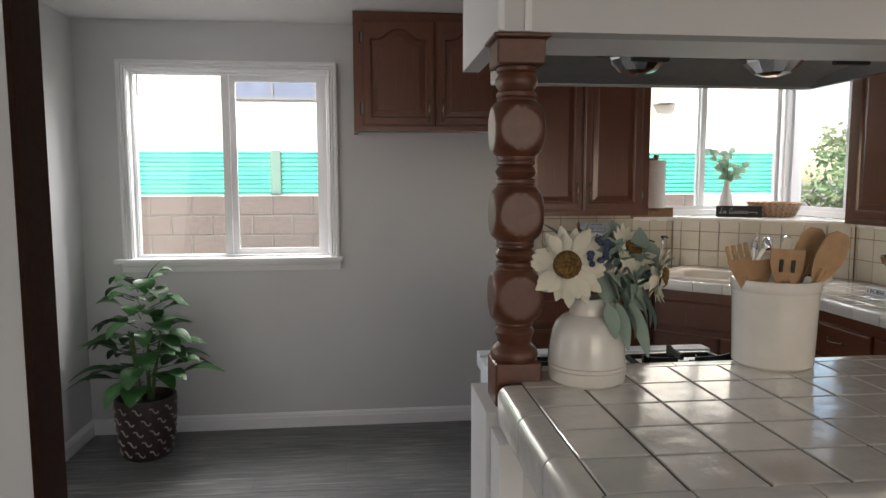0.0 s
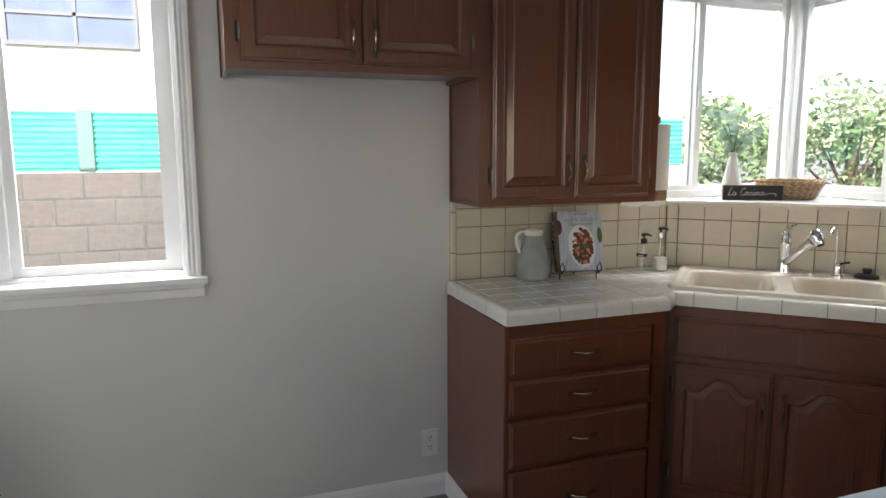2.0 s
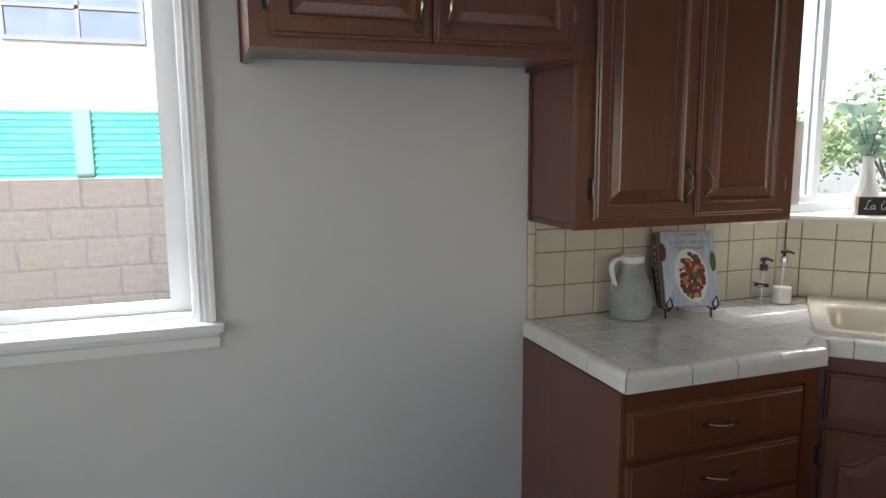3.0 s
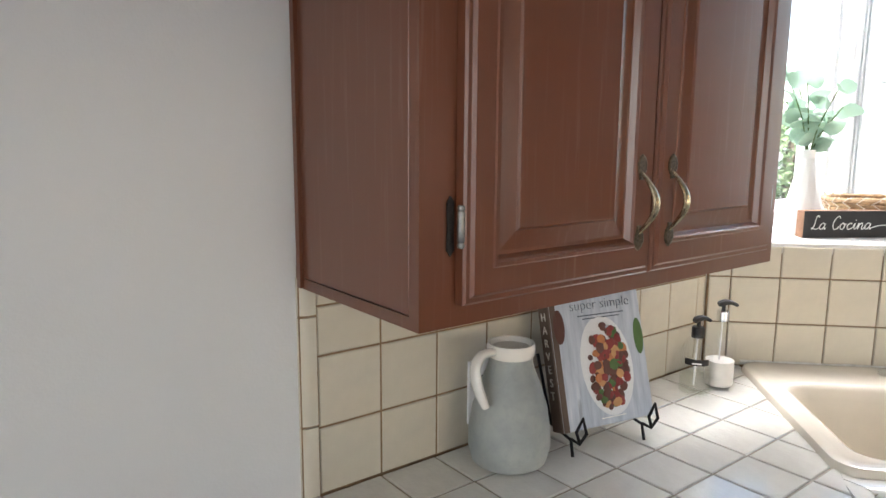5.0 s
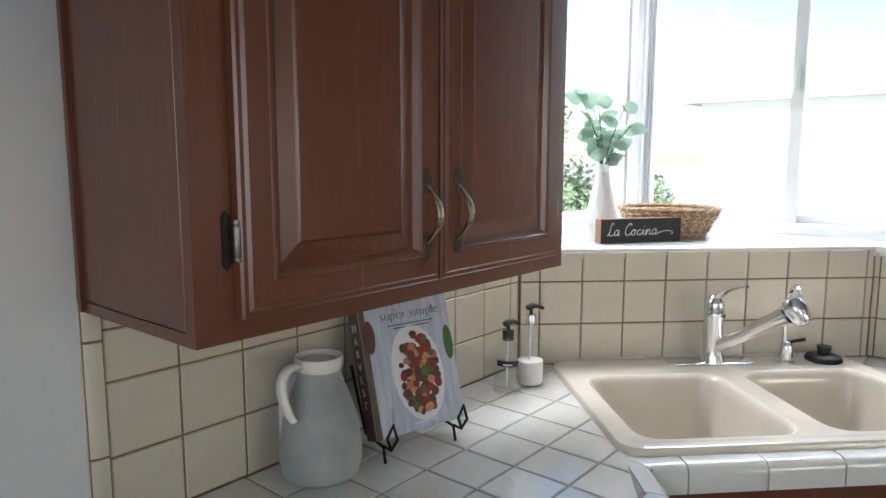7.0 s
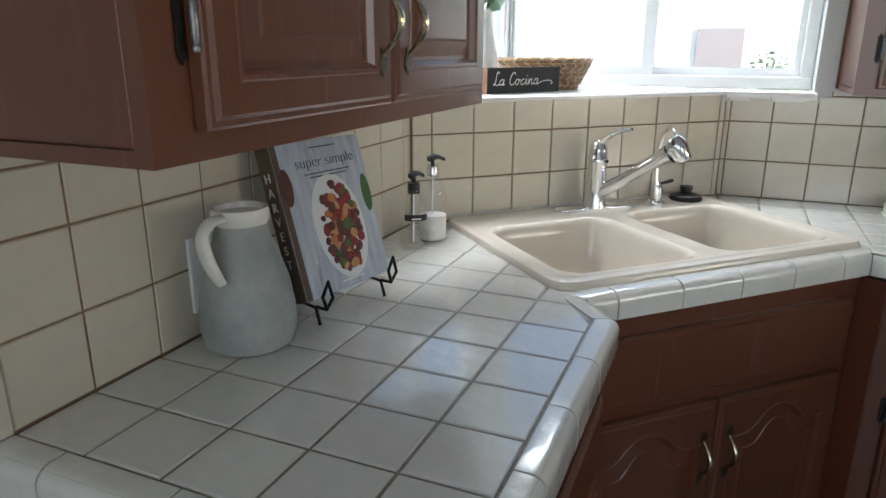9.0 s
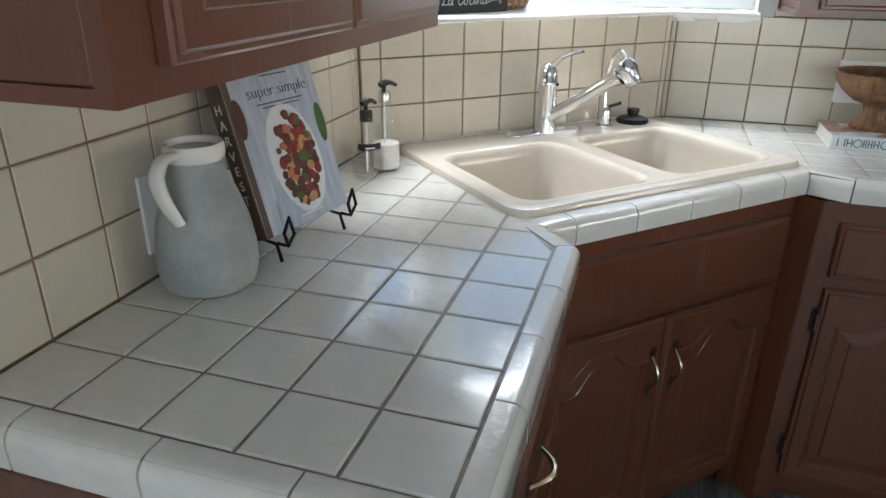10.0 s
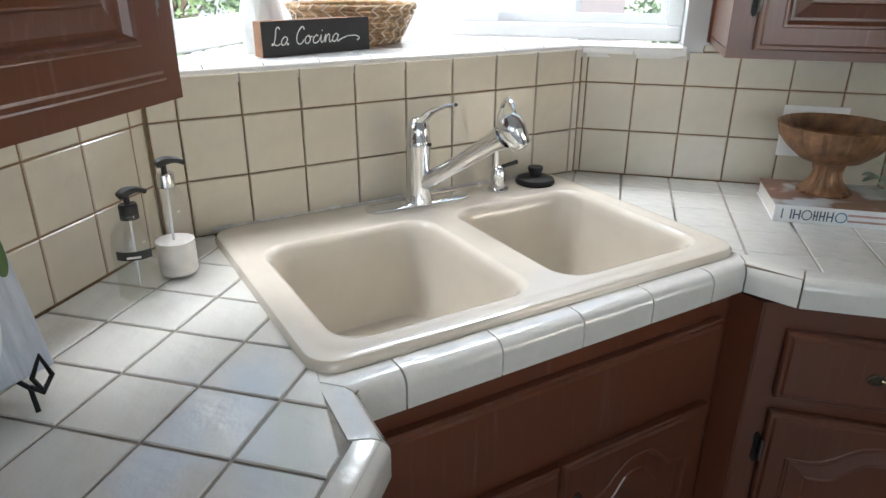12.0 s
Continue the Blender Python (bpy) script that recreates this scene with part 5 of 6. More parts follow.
sunflower(-0.034, 0.228, 0.035, 0.072, TOWARD + RIGHT * -0.05 + Vector((0, 0, 0.25)), 1)
sunflower(0.082, 0.255, 0.0, 0.052, TOWARD * 0.5 + RIGHT * 0.7 + Vector((0, 0, 0.5)), 2)
sunflower(0.138, 0.205, 0.01, 0.052, RIGHT + TOWARD * 0.25 + Vector((0, 0, -0.1)), 3)
rnd = random.Random(4)
for k in range(16):
    p = RIGHT * (0.022 + rnd.uniform(-0.022, 0.022)) + TOWARD * (0.045 + rnd.uniform(-0.012, 0.012)) + Vector((0, 0, 0.25 + rnd.uniform(-0.02, 0.028)))
    part("berry", lathe([(0, -0.0065), (0.0045, -0.0045), (0.0065, 0), (0.0045, 0.0045), (0, 0.0065)], 10), BERRY, vase, "dusty blue berry", True, Matrix.Translation(p))
for k in range(62):
    if k < 42:
        a = rnd.uniform(0, 6.28)
        b = RIGHT * rnd.uniform(-0.06, 0.12) + TOWARD * rnd.uniform(-0.05, 0.03) + Vector((0, 0, rnd.uniform(0.19, 0.26)))
        t = b + RIGHT * (0.05 * math.cos(a)) + TOWARD * (0.04 * math.sin(a)) + Vector((0, 0, rnd.uniform(-0.01, 0.055)))
    else:
        b = RIGHT * rnd.uniform(0.03, 0.11) + TOWARD * rnd.uniform(0.0, 0.04) + Vector((0, 0, rnd.uniform(0.15, 0.22)))
        t = b + RIGHT * rnd.uniform(-0.01, 0.03) + Vector((0, 0, -rnd.uniform(0.04, 0.075)))
    bm = bmesh.new()
    blade(bm, b, t, rnd.uniform(0.026, 0.044), None if k % 3 else tuple(RIGHT), 0.12, 5, 0.9)
    part("leaf", bm, SAGE, vase, "", True)
for x0, x1, z1, f in ((0.060, 0.082, 0.075, 0.05), (0.085, 0.118, 0.062, 0.045), (0.045, 0.060, 0.098, 0.06)):
    bm = bmesh.new()
    blade(bm, RIGHT * x0 + TOWARD * f + Vector((0, 0, 0.160)), RIGHT * x1 + TOWARD * (f + 0.01) + Vector((0, 0, z1)), 0.028, tuple(RIGHT + TOWARD * 0.2), 0.18, 6, 0.8)
    part("leaf", bm, SAGE, vase, "", True)
for x, z in ((-0.11, 0.235), (-0.09, 0.27), (-0.05, 0.29), (0.0, 0.305), (0.045, 0.295)):
    bm = bmesh.new()
    blade(bm, RIGHT * (x * 0.4) + Vector((0, 0, 0.22)), RIGHT * x + Vector((0, 0, z)), 0.028, tuple(TOWARD + Vector((0, 0, 0.6))), 0.15, 5)
    part("leaf", bm, SAGE, vase, "", True)

# crock of wooden utensils
UTENSIL = simple("pale_wood", (0.42, 0.25, 0.12), 0.55, 0, 24, 0.25, 0.15)
crock = thing("utensil_crock", "cream stoneware crock holding wooden utensils on the bar", "crock", pose(1.630, 3.466, HB))
part("crock_body", lathe([(0, 0), (0.074, 0), (0.079, 0.005), (0.084, 0.15), (0.0845, 0.157), (0.079, 0.157), (0.074, 0.02), (0, 0.015)], 48), CERAMIC, crock, "", True)
part("rim", lathe([(0.079, 0.157), (0.0845, 0.157), (0.0872, 0.161), (0.0872, 0.176), (0.085, 0.181), (0.081, 0.181), (0.079, 0.176), (0.079, 0.157)], 48), CERAMIC, crock, "rolled rim", True)


def utensil(name, label, x, f, lean, kind, h, w, seed):
    ut = thing(name, label, "utensil", Matrix.Translation((1.630, 3.466, HB + 0.03)) @ Matrix.Translation(RIGHT * x * 0.5 + TOWARD * f) @ look((0, 0, 0), tuple(RIGHT)).to_3x3().to_4x4() @ pose(0, 0, 0), "wooden utensils")
    ut.matrix_basis = Matrix.Translation(Vector((1.630, 3.466, HB + 0.02)) + RIGHT * x * 0.5 + TOWARD * f) @ Matrix((( RIGHT.x, -TOWARD.x, 0, 0), (RIGHT.y, -TOWARD.y, 0, 0), (0, 0, 1, 0), (0, 0, 0, 1))) @ pose(0, 0, 0, 4, lean, 0)
    part("stick", tube([(0, 0, 0), (0, 0, h * 0.72)], [0.006, 0.008], 8), UTENSIL, ut, "", True)
    top, z0 = h, h * 0.62
    if kind == "spoon":
        prof = [(0.010, z0), (w * 0.7, z0 + 0.02), (w, z0 + 0.05), (w * 0.85, top - 0.015), (w * 0.4, top)]
    elif kind == "turner":
        prof = [(0.009, z0), (w * 0.7, z0 + 0.025), (w, z0 + 0.055), (w * 1.02, top)]
    else:
        prof = [(0.009, z0), (w * 0.75, z0 + 0.03), (w, z0 + 0.06), (w, top - 0.03)]
    poly = [(-a, z) for a, z in prof] + [(a, z) for a, z in prof[::-1]]
    bm = prism(poly, -0.003, 0.003)
    for v in bm.verts:
        v.co = Vector((v.co.x, v.co.z + 0.008 * ((v.co.y - z0) / (top - z0)) ** 2, v.co.y))
    bmesh.ops.recalc_face_normals(bm, faces=bm.faces)
    part("blade", bm, UTENSIL, ut)
    if kind == "fork":
        for t in (-0.75, -0.25, 0.25, 0.75):
            part("tine", box(t * w - w * 0.16, t * w + w * 0.16, 0.003, 0.010, top - 0.032, top, bevel=0.001), UTENSIL, ut)
    if kind == "turner":
        for t in (-0.35, 0.35):
            part("slot", box(t * w - 0.003, t * w + 0.003, -0.004, 0.011, z0 + 0.04, top - 0.02), SLOT, ut, "dark slot through the blade")


utensil("wooden_fork", "pale wooden serving fork standing in the crock", -0.05, 0.03, -14, "fork", 0.24, 0.024, 1)
utensil("wooden_spatula", "pale wooden spatula standing in the crock", -0.03, 0.0, -6, "spatula", 0.225, 0.028, 2)
utensil("slotted_turner", "slotted wooden turner standing in the crock", 0.01, 0.03, 3, "turner", 0.225, 0.032, 3)
utensil("wooden_spoon", "pale wooden spoon standing in the crock", 0.02, -0.03, 14, "spoon", 0.275, 0.028, 4)
utensil("wooden_spoon", "pale wooden spoon leaning out of the crock", 0.0, 0.02, 24, "spoon", 0.285, 0.027, 5)


# sockets and switches
def wall_plate(name, label, m, w, h, kind):
    pl = thing(name, label, "socket", m, "wall plates")
    part("plate", box(-w / 2, w / 2, -0.006, 0, -h / 2, h / 2, bevel=0.002, seg=2), PLATE, pl)
    if kind == "socket":
        for z in (-0.02, 0.02):
            f = part("outlet_face", lathe([(0, 0.0), (0.0155, 0), (0.0165, -0.0012)][::-1] + [(0, 0.0012)], 20), PLATE, pl, "", False, pose(0, -0.0062, z, 90, 0, 0))
            for x in (-0.006, 0.006):
                part("slot", box(x - 0.0012, x + 0.0012, -0.0082, -0.0058, z + 0.001, z + 0.009), SLOT, pl, "dark socket slot")
            part("slot", box(-0.002, 0.002, -0.0082, -0.0058, z - 0.009, z - 0.005), SLOT, pl, "dark socket slot")
    else:
        for x in ((0,) if w < 0.1 else (-0.023, 0.023)):
            part("toggle", box(x - 0.004, x + 0.004, -0.016, -0.006, -0.006, 0.01, bevel=0.001), PLATE, pl)


wall_plate("wall_socket", "white double socket low on the grey wall", pose(1.483, YW, 0.240), 0.072, 0.118, "socket")
wall_plate("wall_socket", "white double socket on the tiles behind the pitcher", pose(1.929, YT, 1.038), 0.072, 0.116, "socket")
wall_plate("switch_plate", "white switch plate on the tiles behind the bowl", Matrix.Translation((XT, 4.912, 1.072)) @ pose(0, 0, 0, 0, 0, -90), 0.135, 0.116, "switch")

# pitcher
GREYGLAZE = Mat("grey_stone_glaze", (0.36, 0.38, 0.37), 0.5)
c = GREYGLAZE.ramp(GREYGLAZE.noise(9, 5), [(0.3, (0.25, 0.28, 0.28)), (0.55, (0.37, 0.39, 0.37)), (0.75, (0.47, 0.48, 0.45))])
GREYGLAZE.colour(GREYGLAZE.mix(GREYGLAZE.range(GREYGLAZE.noise(90, 3), 0, 0.3, 0.5, 0.75), c, (0.22, 0.24, 0.24)))
GREYGLAZE.bump(GREYGLAZE.noise(150, 3), 0.15, 0.001)
pitcher = thing("pitcher", "grey stoneware pitcher with a white rim and handle", "pitcher", pose(1.915, 6.045, HC))
part("jug_body", lathe([(0, 0), (0.055, 0), (0.064, 0.006), (0.070, 0.03), (0.0695, 0.06), (0.063, 0.10), (0.052, 0.135), (0.042, 0.16), (0.037, 0.175), (0.036, 0.19), (0.035, 0.19), (0.033, 0.17), (0.04, 0.14), (0.05, 0.1), (0, 0.06)], 48), GREYGLAZE.m, pitcher, "mottled grey glaze", True)
part("rim", lathe([(0.0345, 0.188), (0.0375, 0.186), (0.041, 0.192), (0.0415, 0.203), (0.039, 0.209), (0.036, 0.208), (0.0345, 0.2)], 48), CERAMIC, pitcher, "glossy white rim", True)
hd = smooth_path([(-0.028, -0.03, 0.200), (-0.047, -0.040, 0.198), (-0.058, -0.048, 0.178), (-0.054, -0.056, 0.150), (-0.045, -0.062, 0.128), (-0.040, -0.062, 0.118)], 4)
part("pitcher_handle", tube(hd, [0.009 + 0.0035 * math.sin(math.pi * min(1, k / 18)) for k in range(len(hd))], 12, squash=0.65), CERAMIC, pitcher, "white glazed handle", True, pose(0, 0, 0, 0, 0, -42))

# cookbook on a wire stand
BK = Matrix.Translation((2.015, 6.010, 0.972)) @ pose(0, 0, 0, 0, 0, -12) @ pose(0, 0, 0, -16, 0, 0)
COVER = Mat("pale_blue_cover", rough=0.3)
w1 = COVER.noise(6, 5, 0.6, (14, 1, 1.5))
c = COVER.ramp(w1, [(0.3, (0.33, 0.38, 0.46)), (0.55, (0.47, 0.52, 0.60)), (0.75, (0.60, 0.63, 0.68))])
COVER.colour(COVER.mix(COVER.range(COVER.noise(40, 4, 0.6, (1, 1, 0.2)), 0, 0.6, 0.62, 0.72), c, (0.2, 0.2, 0.24)))
SPINE = simple("brown_spine", (0.10, 0.065, 0.045), 0.5)
PAGE = simple("page_edge", (0.75, 0.73, 0.68), 0.8, 0, 200, 0.1, 0.3)
book = thing("cookbook", "blue-grey cookbook with a plated dish on its cover on a stand", "book", BK)
part("cover", box(0, 0.205, -0.002, 0.0, 0, 0.255, bevel=0.0008), COVER.m, book, "pale blue cover")
part("pages", box(0.004, 0.200, 0.0, 0.028, 0.004, 0.251), PAGE, book)
part("back_cover", box(0, 0.205, 0.028, 0.030, 0, 0.255), SPINE, book)
spine = part("spine", box(-0.003, 0.0, -0.002, 0.030, 0, 0.255, bevel=0.001), SPINE, book, "brown spine")
part("spine_fold", box(0.0, 0.012, -0.0026, -0.002, 0, 0.255), SPINE, book)
DISH = simple("white_plate", (0.72, 0.74, 0.76), 0.35)
pl = part("plate", lathe([(0.0, 0.0002), (0.98, 0.0002), (1.0, 0.0)], 40), DISH, book, "white oval plate", False,
          Matrix.Translation((0.112, -0.0024, 0.105)) @ pose(0, 0, 0, 90, 0, 0) @ Matrix.Rotation(radians(6), 4, "Z") @ Matrix.Diagonal((0.058, 0.092, 1, 1)))
FOODS = [simple("food_red", (0.22, 0.02, 0.018), 0.4), simple("food_orange", (0.45, 0.16, 0.05), 0.45), simple("food_brown", (0.10, 0.03, 0.02), 0.5), simple("food_gold", (0.48, 0.25, 0.10), 0.5), simple("food_green", (0.06, 0.13, 0.03), 0.5)]
rnd = random.Random(21)
for k in range(130):
    a, r = rnd.uniform(0, 6.28), rnd.random() ** 0.5
    x, z = 0.112 + 0.045 * r * math.cos(a), 0.105 + 0.075 * r * math.sin(a)
    s = rnd.uniform(0.006, 0.012)
    mat = FOODS[rnd.choices(range(5), (6, 1.6, 6, 1.6, 2))[0]]
    part("food", lathe([(s, 0), (s * 0.8, 0.0007), (s * 0.4, 0.0011), (0, 0.0012)], 9), mat, book, "", True, Matrix.Translation((x, -0.0026 - 0.00002 * k, z)) @ pose(0, 0, 0, 90, rnd.uniform(0, 180), 0) @ Matrix.Diagonal((1, rnd.uniform(0.6, 1), 1, 1)))
part("side_dish", lathe([(0, 0.0003), (0.03, 0.0003), (0.031, 0)], 24), FOODS[2], book, "", False, Matrix.Translation((0.016, -0.0023, 0.185)) @ pose(0, 0, 0, 90, 0, 0) @ Matrix.Diagonal((0.4, 1, 1, 1)))
part("side_dish", lathe([(0, 0.0003), (0.03, 0.0003), (0.031, 0)], 24), FOODS[4], book, "", False, Matrix.Translation((0.193, -0.0023, 0.150)) @ pose(0, 0, 0, 90, 0, 0) @ Matrix.Diagonal((0.36, 1.1, 1, 1)))
letters("title", "super simple", 0.027, TITLEINK, book, Matrix.Translation((0.112, -0.003, 0.219)) @ pose(0, 0, 0, 90, 0, 0), offset=-0.0007)
for z, w in ((0.243, 0.06), (0.200, 0.105), (0.194, 0.085), (0.012, 0.055)):
    part("small_print", box(0.112 - w / 2, 0.112 + w / 2, -0.0026, -0.0021, z - 0.001, z + 0.001), TITLEINK if z > 0.1 else WHITEINK, book)
for i, ch in enumerate("HARVEST"):
    letters("spine_letter", ch, 0.021, PAGE, spine, Matrix.Translation((-0.0034, 0.014, 0.205 - i * 0.0235)) @ pose(0, 0, 0, 90, 0, -90))
WIRE = simple("black_wire", (0.012, 0.012, 0.012), 0.45, 0.6, 80, 0.2, 0.05)
stand = thing("book_stand", "black wire book stand on the tiled counter", "stand", Matrix.Translation((2.015, 6.005, HC)) @ pose(0, 0, 0, 0, 0, -12))
for x in (0.003, 0.163):
    part("front_leg", tube([(x - 0.004, -0.022, 0.0), (x, -0.010, 0.026), (x, 0.05, 0.032), (x, 0.10, 0.15)], 0.003, 8), WIRE, stand, "", True)
    part("hook", tube([(x, -0.012, 0.028), (x, -0.034, 0.028), (x + 0.013, -0.036, 0.045), (x + 0.004, -0.036, 0.074), (x - 0.009, -0.036, 0.052), (x, -0.034, 0.031)], 0.003, 8), WIRE, stand, "", True)
part("cross_bar", tube([(0.003, 0.05, 0.032), (0.163, 0.05, 0.032)], 0.0025, 8), WIRE, stand, "", True)
part("rear_leg", tube([(0.1, 0.085, 0.11), (0.1, 0.1, 0.0)], 0.0025, 8), WIRE, stand, "", True)

# soap bottles
CLEAR = glass_mat("clear_plastic", (0.985, 0.99, 0.985), 0.07)
SOAP = glass_mat("clear_soap", (0.975, 0.98, 0.95), 0.04)
LOTION = simple("white_lotion", (0.74, 0.71, 0.67), 0.35)
LABEL = simple("black_label", (0.015, 0.014, 0.014), 0.5)


def pump_bottle(x, y, label, r, h, fill, fmat, collar, turn, tag):
    b = thing("soap_dispenser", label, "soap dispenser", pose(x, y, HC, 0, 0, turn), "soap bottles by the sink")
    o = part("bottle", lathe([(0, 0.002), (r - 0.004, 0), (r, 0.005), (r, h * 0.72), (r * 0.93, h * 0.82), (r * 0.66, h * 0.93), (r * 0.42, h), (r * 0.40, h + 0.008)], 32), CLEAR, b, "clear bottle", True)
    o.visible_shadow = False
    part("soap", lathe([(0, 0.004), (r - 0.0045, 0.004), (r - 0.002, 0.007), (r - 0.002, fill), (0, fill)], 28), fmat, b, "", True)
    part("dip_tube", tube([(0.003, 0, fill * 0.4), (0, 0, h)], 0.002, 6), PLATE, b, "", True)
    part("collar", lathe([(0.0, h), (0.0135, h), (0.0135, h + 0.02), (0.012, h + 0.023), (0, h + 0.023)], 20), collar, b, "", True)
    part("pump", tube([(0, 0, h + 0.022), (0, 0, h + 0.036)], 0.0045, 8), BLACK, b, "", True)
    part("nozzle", tube(smooth_path([(0.012, 0, h + 0.037), (0.0, 0, h + 0.041), (-0.018, 0, h + 0.040), (-0.033, 0, h + 0.033)], 3), [0.006, 0.007, 0.0075, 0.0075, 0.007, 0.006, 0.005, 0.0045, 0.004, 0.004], 8), BLACK, b, "black pump nozzle", True)
    if tag:
        bm = bmesh.new()
        rows = []
        for k in range(9):
            a = radians(4 + 90 * k / 8)
            rows.append([bm.verts.new(((r + 0.0004) * math.cos(a), (r + 0.0004) * math.sin(a), z)) for z in (h * 0.56, h * 0.67)])
        for p, q in zip(rows, rows[1:]):
            bm.faces.new((p[0], q[0], q[1], p[1]))
        lab = part("label", bm, LABEL, b, "black paper label")
        part("label_print", box(-0.010, 0.010, -r - 0.0012, -r - 0.0004, h * 0.585, h * 0.61), WHITEINK, b, "", False, pose(0, 0, 0, 0, 0, 139))


pump_bottle(2.458, 6.031, "clear soap bottle with a black label and pump", 0.0335, 0.125, 0.042, SOAP, BLACK, 165, True)
pump_bottle(2.541, 6.023, "clear pump bottle part-filled with white soap", 0.0325, 0.150, 0.060, LOTION, STEEL, 150, False)

# faucet and fittings: u across the sink, v towards the front
def uv(u, v, z):
    q = MID + U * u + V * v
    return (q.x, q.y, z)


ZS = HC + 0.0125
faucet = thing("faucet", "chrome pull-out kitchen faucet with a lever on the sink rim", "faucet")
poly = rounded_rect(-0.110, 0.130, 0.041, 0.091, 0.0245)
bm = bmesh.new()
loops_bm([[uv(x, y, ZS) for x, y in poly], [uv(x, y, ZS + 0.004) for x, y in poly], [uv(0.010 + (x - 0.010) * 0.97, 0.066 + (y - 0.066) * 0.85, ZS + 0.007) for x, y in poly]], bm)
bmesh.ops.recalc_face_normals(bm, faces=bm.faces)
part("base_plate", bm, CHROME, faucet, "", True)
bx, by, _ = uv(0.010, 0.068, 0)
part("column", lathe([(0.030, 0.005), (0.029, 0.012), (0.025, 0.03), (0.024, 0.095), (0.0245, 0.097), (0.0245, 0.12), (0.026, 0.124), (0.026, 0.137), (0.0245, 0.139), (0.024, 0.158), (0.020, 0.172), (0.012, 0.181), (0, 0.184)], 32, at=(bx, by, ZS)), CHROME, faucet, "", True)
neck = [uv(0.013, 0.076, ZS + 0.045), uv(0.047, 0.133, ZS + 0.088), uv(0.083, 0.194, ZS + 0.137), uv(0.104, 0.232, ZS + 0.166)]
part("spout", tube(smooth_path(neck, 3), [0.017, 0.017, 0.0165, 0.016, 0.0165, 0.0175, 0.018, 0.019, 0.022, 0.024], 16), CHROME, faucet, "", True)
part("spray_head", lathe([(0, -0.036), (0.017, -0.036), (0.0205, -0.032), (0.0225, -0.018), (0.027, 0.0), (0.026, 0.016), (0.019, 0.028), (0.0, 0.033)], 24), CHROME, faucet, "rounded chrome spray head", True, Matrix.Translation(uv(0.113, 0.248, 1.132)) @ Vector((-0.25, -0.45, 0.8)).to_track_quat("Z", "Y").inverted().to_matrix().to_4x4())
part("spray_face", lathe([(0, -0.0375), (0.013, -0.0375), (0.015, -0.0355)], 20), BLACK, faucet, "dark spray nozzle", True, Matrix.Translation(uv(0.113, 0.248, 1.132)) @ Vector((-0.25, -0.45, 0.8)).to_track_quat("Z", "Y").inverted().to_matrix().to_4x4())
part("lever", tube(smooth_path([uv(0.010, 0.070, ZS + 0.165), uv(0.020, 0.096, ZS + 0.194), uv(0.031, 0.128, ZS + 0.210), uv(0.042, 0.160, ZS + 0.219)], 3), [0.014, 0.013, 0.0115, 0.010, 0.009, 0.008, 0.007, 0.0065, 0.006, 0.006], 10, squash=0.6), CHROME, faucet, "", True)
part("indicator", tube([uv(0.022, 0.092, ZS + 0.13), uv(0.024, 0.095, ZS + 0.13)], 0.004, 8), BLACK, faucet)

filt = thing("filter_faucet", "small chrome filter faucet with a black lever", "faucet")
fx, fy, _ = uv(0.210, 0.070, 0)
part("filter_base", lathe([(0.024, 0), (0.024, 0.004), (0.0165, 0.007), (0.0165, 0.04), (0.014, 0.05), (0.008, 0.055), (0, 0.056)], 24, at=(fx, fy, ZS)), CHROME, filt, "", True)
part("filter_spout", tube(smooth_path([uv(0.204, 0.072, ZS + 0.045), uv(0.201, 0.073, ZS + 0.12), uv(0.199, 0.088, ZS + 0.185), uv(0.189, 0.123, ZS + 0.212), uv(0.176, 0.158, ZS + 0.205), uv(0.169, 0.178, ZS + 0.185)], 4), 0.0048, 8), CHROME, filt, "", True)
part("filter_lever", tube([uv(0.214, 0.072, ZS + 0.052), uv(0.252, 0.083, ZS + 0.062)], [0.004, 0.005], 8), BLACK, filt, "black lever", True)

stop = thing("sink_stopper", "black rubber sink stopper on the rim", "stopper", pose(*uv(0.317, 0.067, ZS)))
part("disc", lathe([(0, 0), (0.044, 0), (0.046, 0.004), (0.042, 0.012), (0.028, 0.017), (0.018, 0.019), (0, 0.019)], 32), BLACK, stop, "", True)
part("knob", lathe([(0, 0.018), (0.014, 0.018), (0.015, 0.024), (0.018, 0.034), (0.017, 0.038), (0, 0.038)], 24), BLACK, stop, "", True)

# ledge: vase, sign, basket
WVASE = simple("white_faceted_vase", (0.74, 0.74, 0.73), 0.4, 0, 20, 0.04, 0.02)
lv = thing("bud_vase", "white faceted vase with green eucalyptus on the window ledge", "vase", pose(2.950, 6.055, HL))
bm = bmesh.new()
rows = []
for z, r, tw in ((0, 0.036, 0), (0.05, 0.049, 0.5), (0.12, 0.033, 0), (0.192, 0.018, 0.5), (0.214, 0.021, 0), (0.20, 0.015, 0), (0.06, 0.012, 0)):
    rows.append([bm.verts.new((r * math.cos(2 * math.pi * (k + tw) / 10), r * math.sin(2 * math.pi * (k + tw) / 10), z)) for k in range(10)])
for (a, b), tw in zip(zip(rows, rows[1:]), (0, 1, 0, 1, 0, 0)):
    for k in range(10):
        j = (k + 1) % 10
        if rows.index(a) in (0, 2):
            bm.faces.new((a[k], a[j], b[k])), bm.faces.new((a[j], b[j], b[k]))
        else:
            bm.faces.new((a[k], a[j], b[j])), bm.faces.new((a[k], b[j], b[k]))
bm.faces.new(rows[0][::-1])
bmesh.ops.recalc_face_normals(bm, faces=bm.faces)
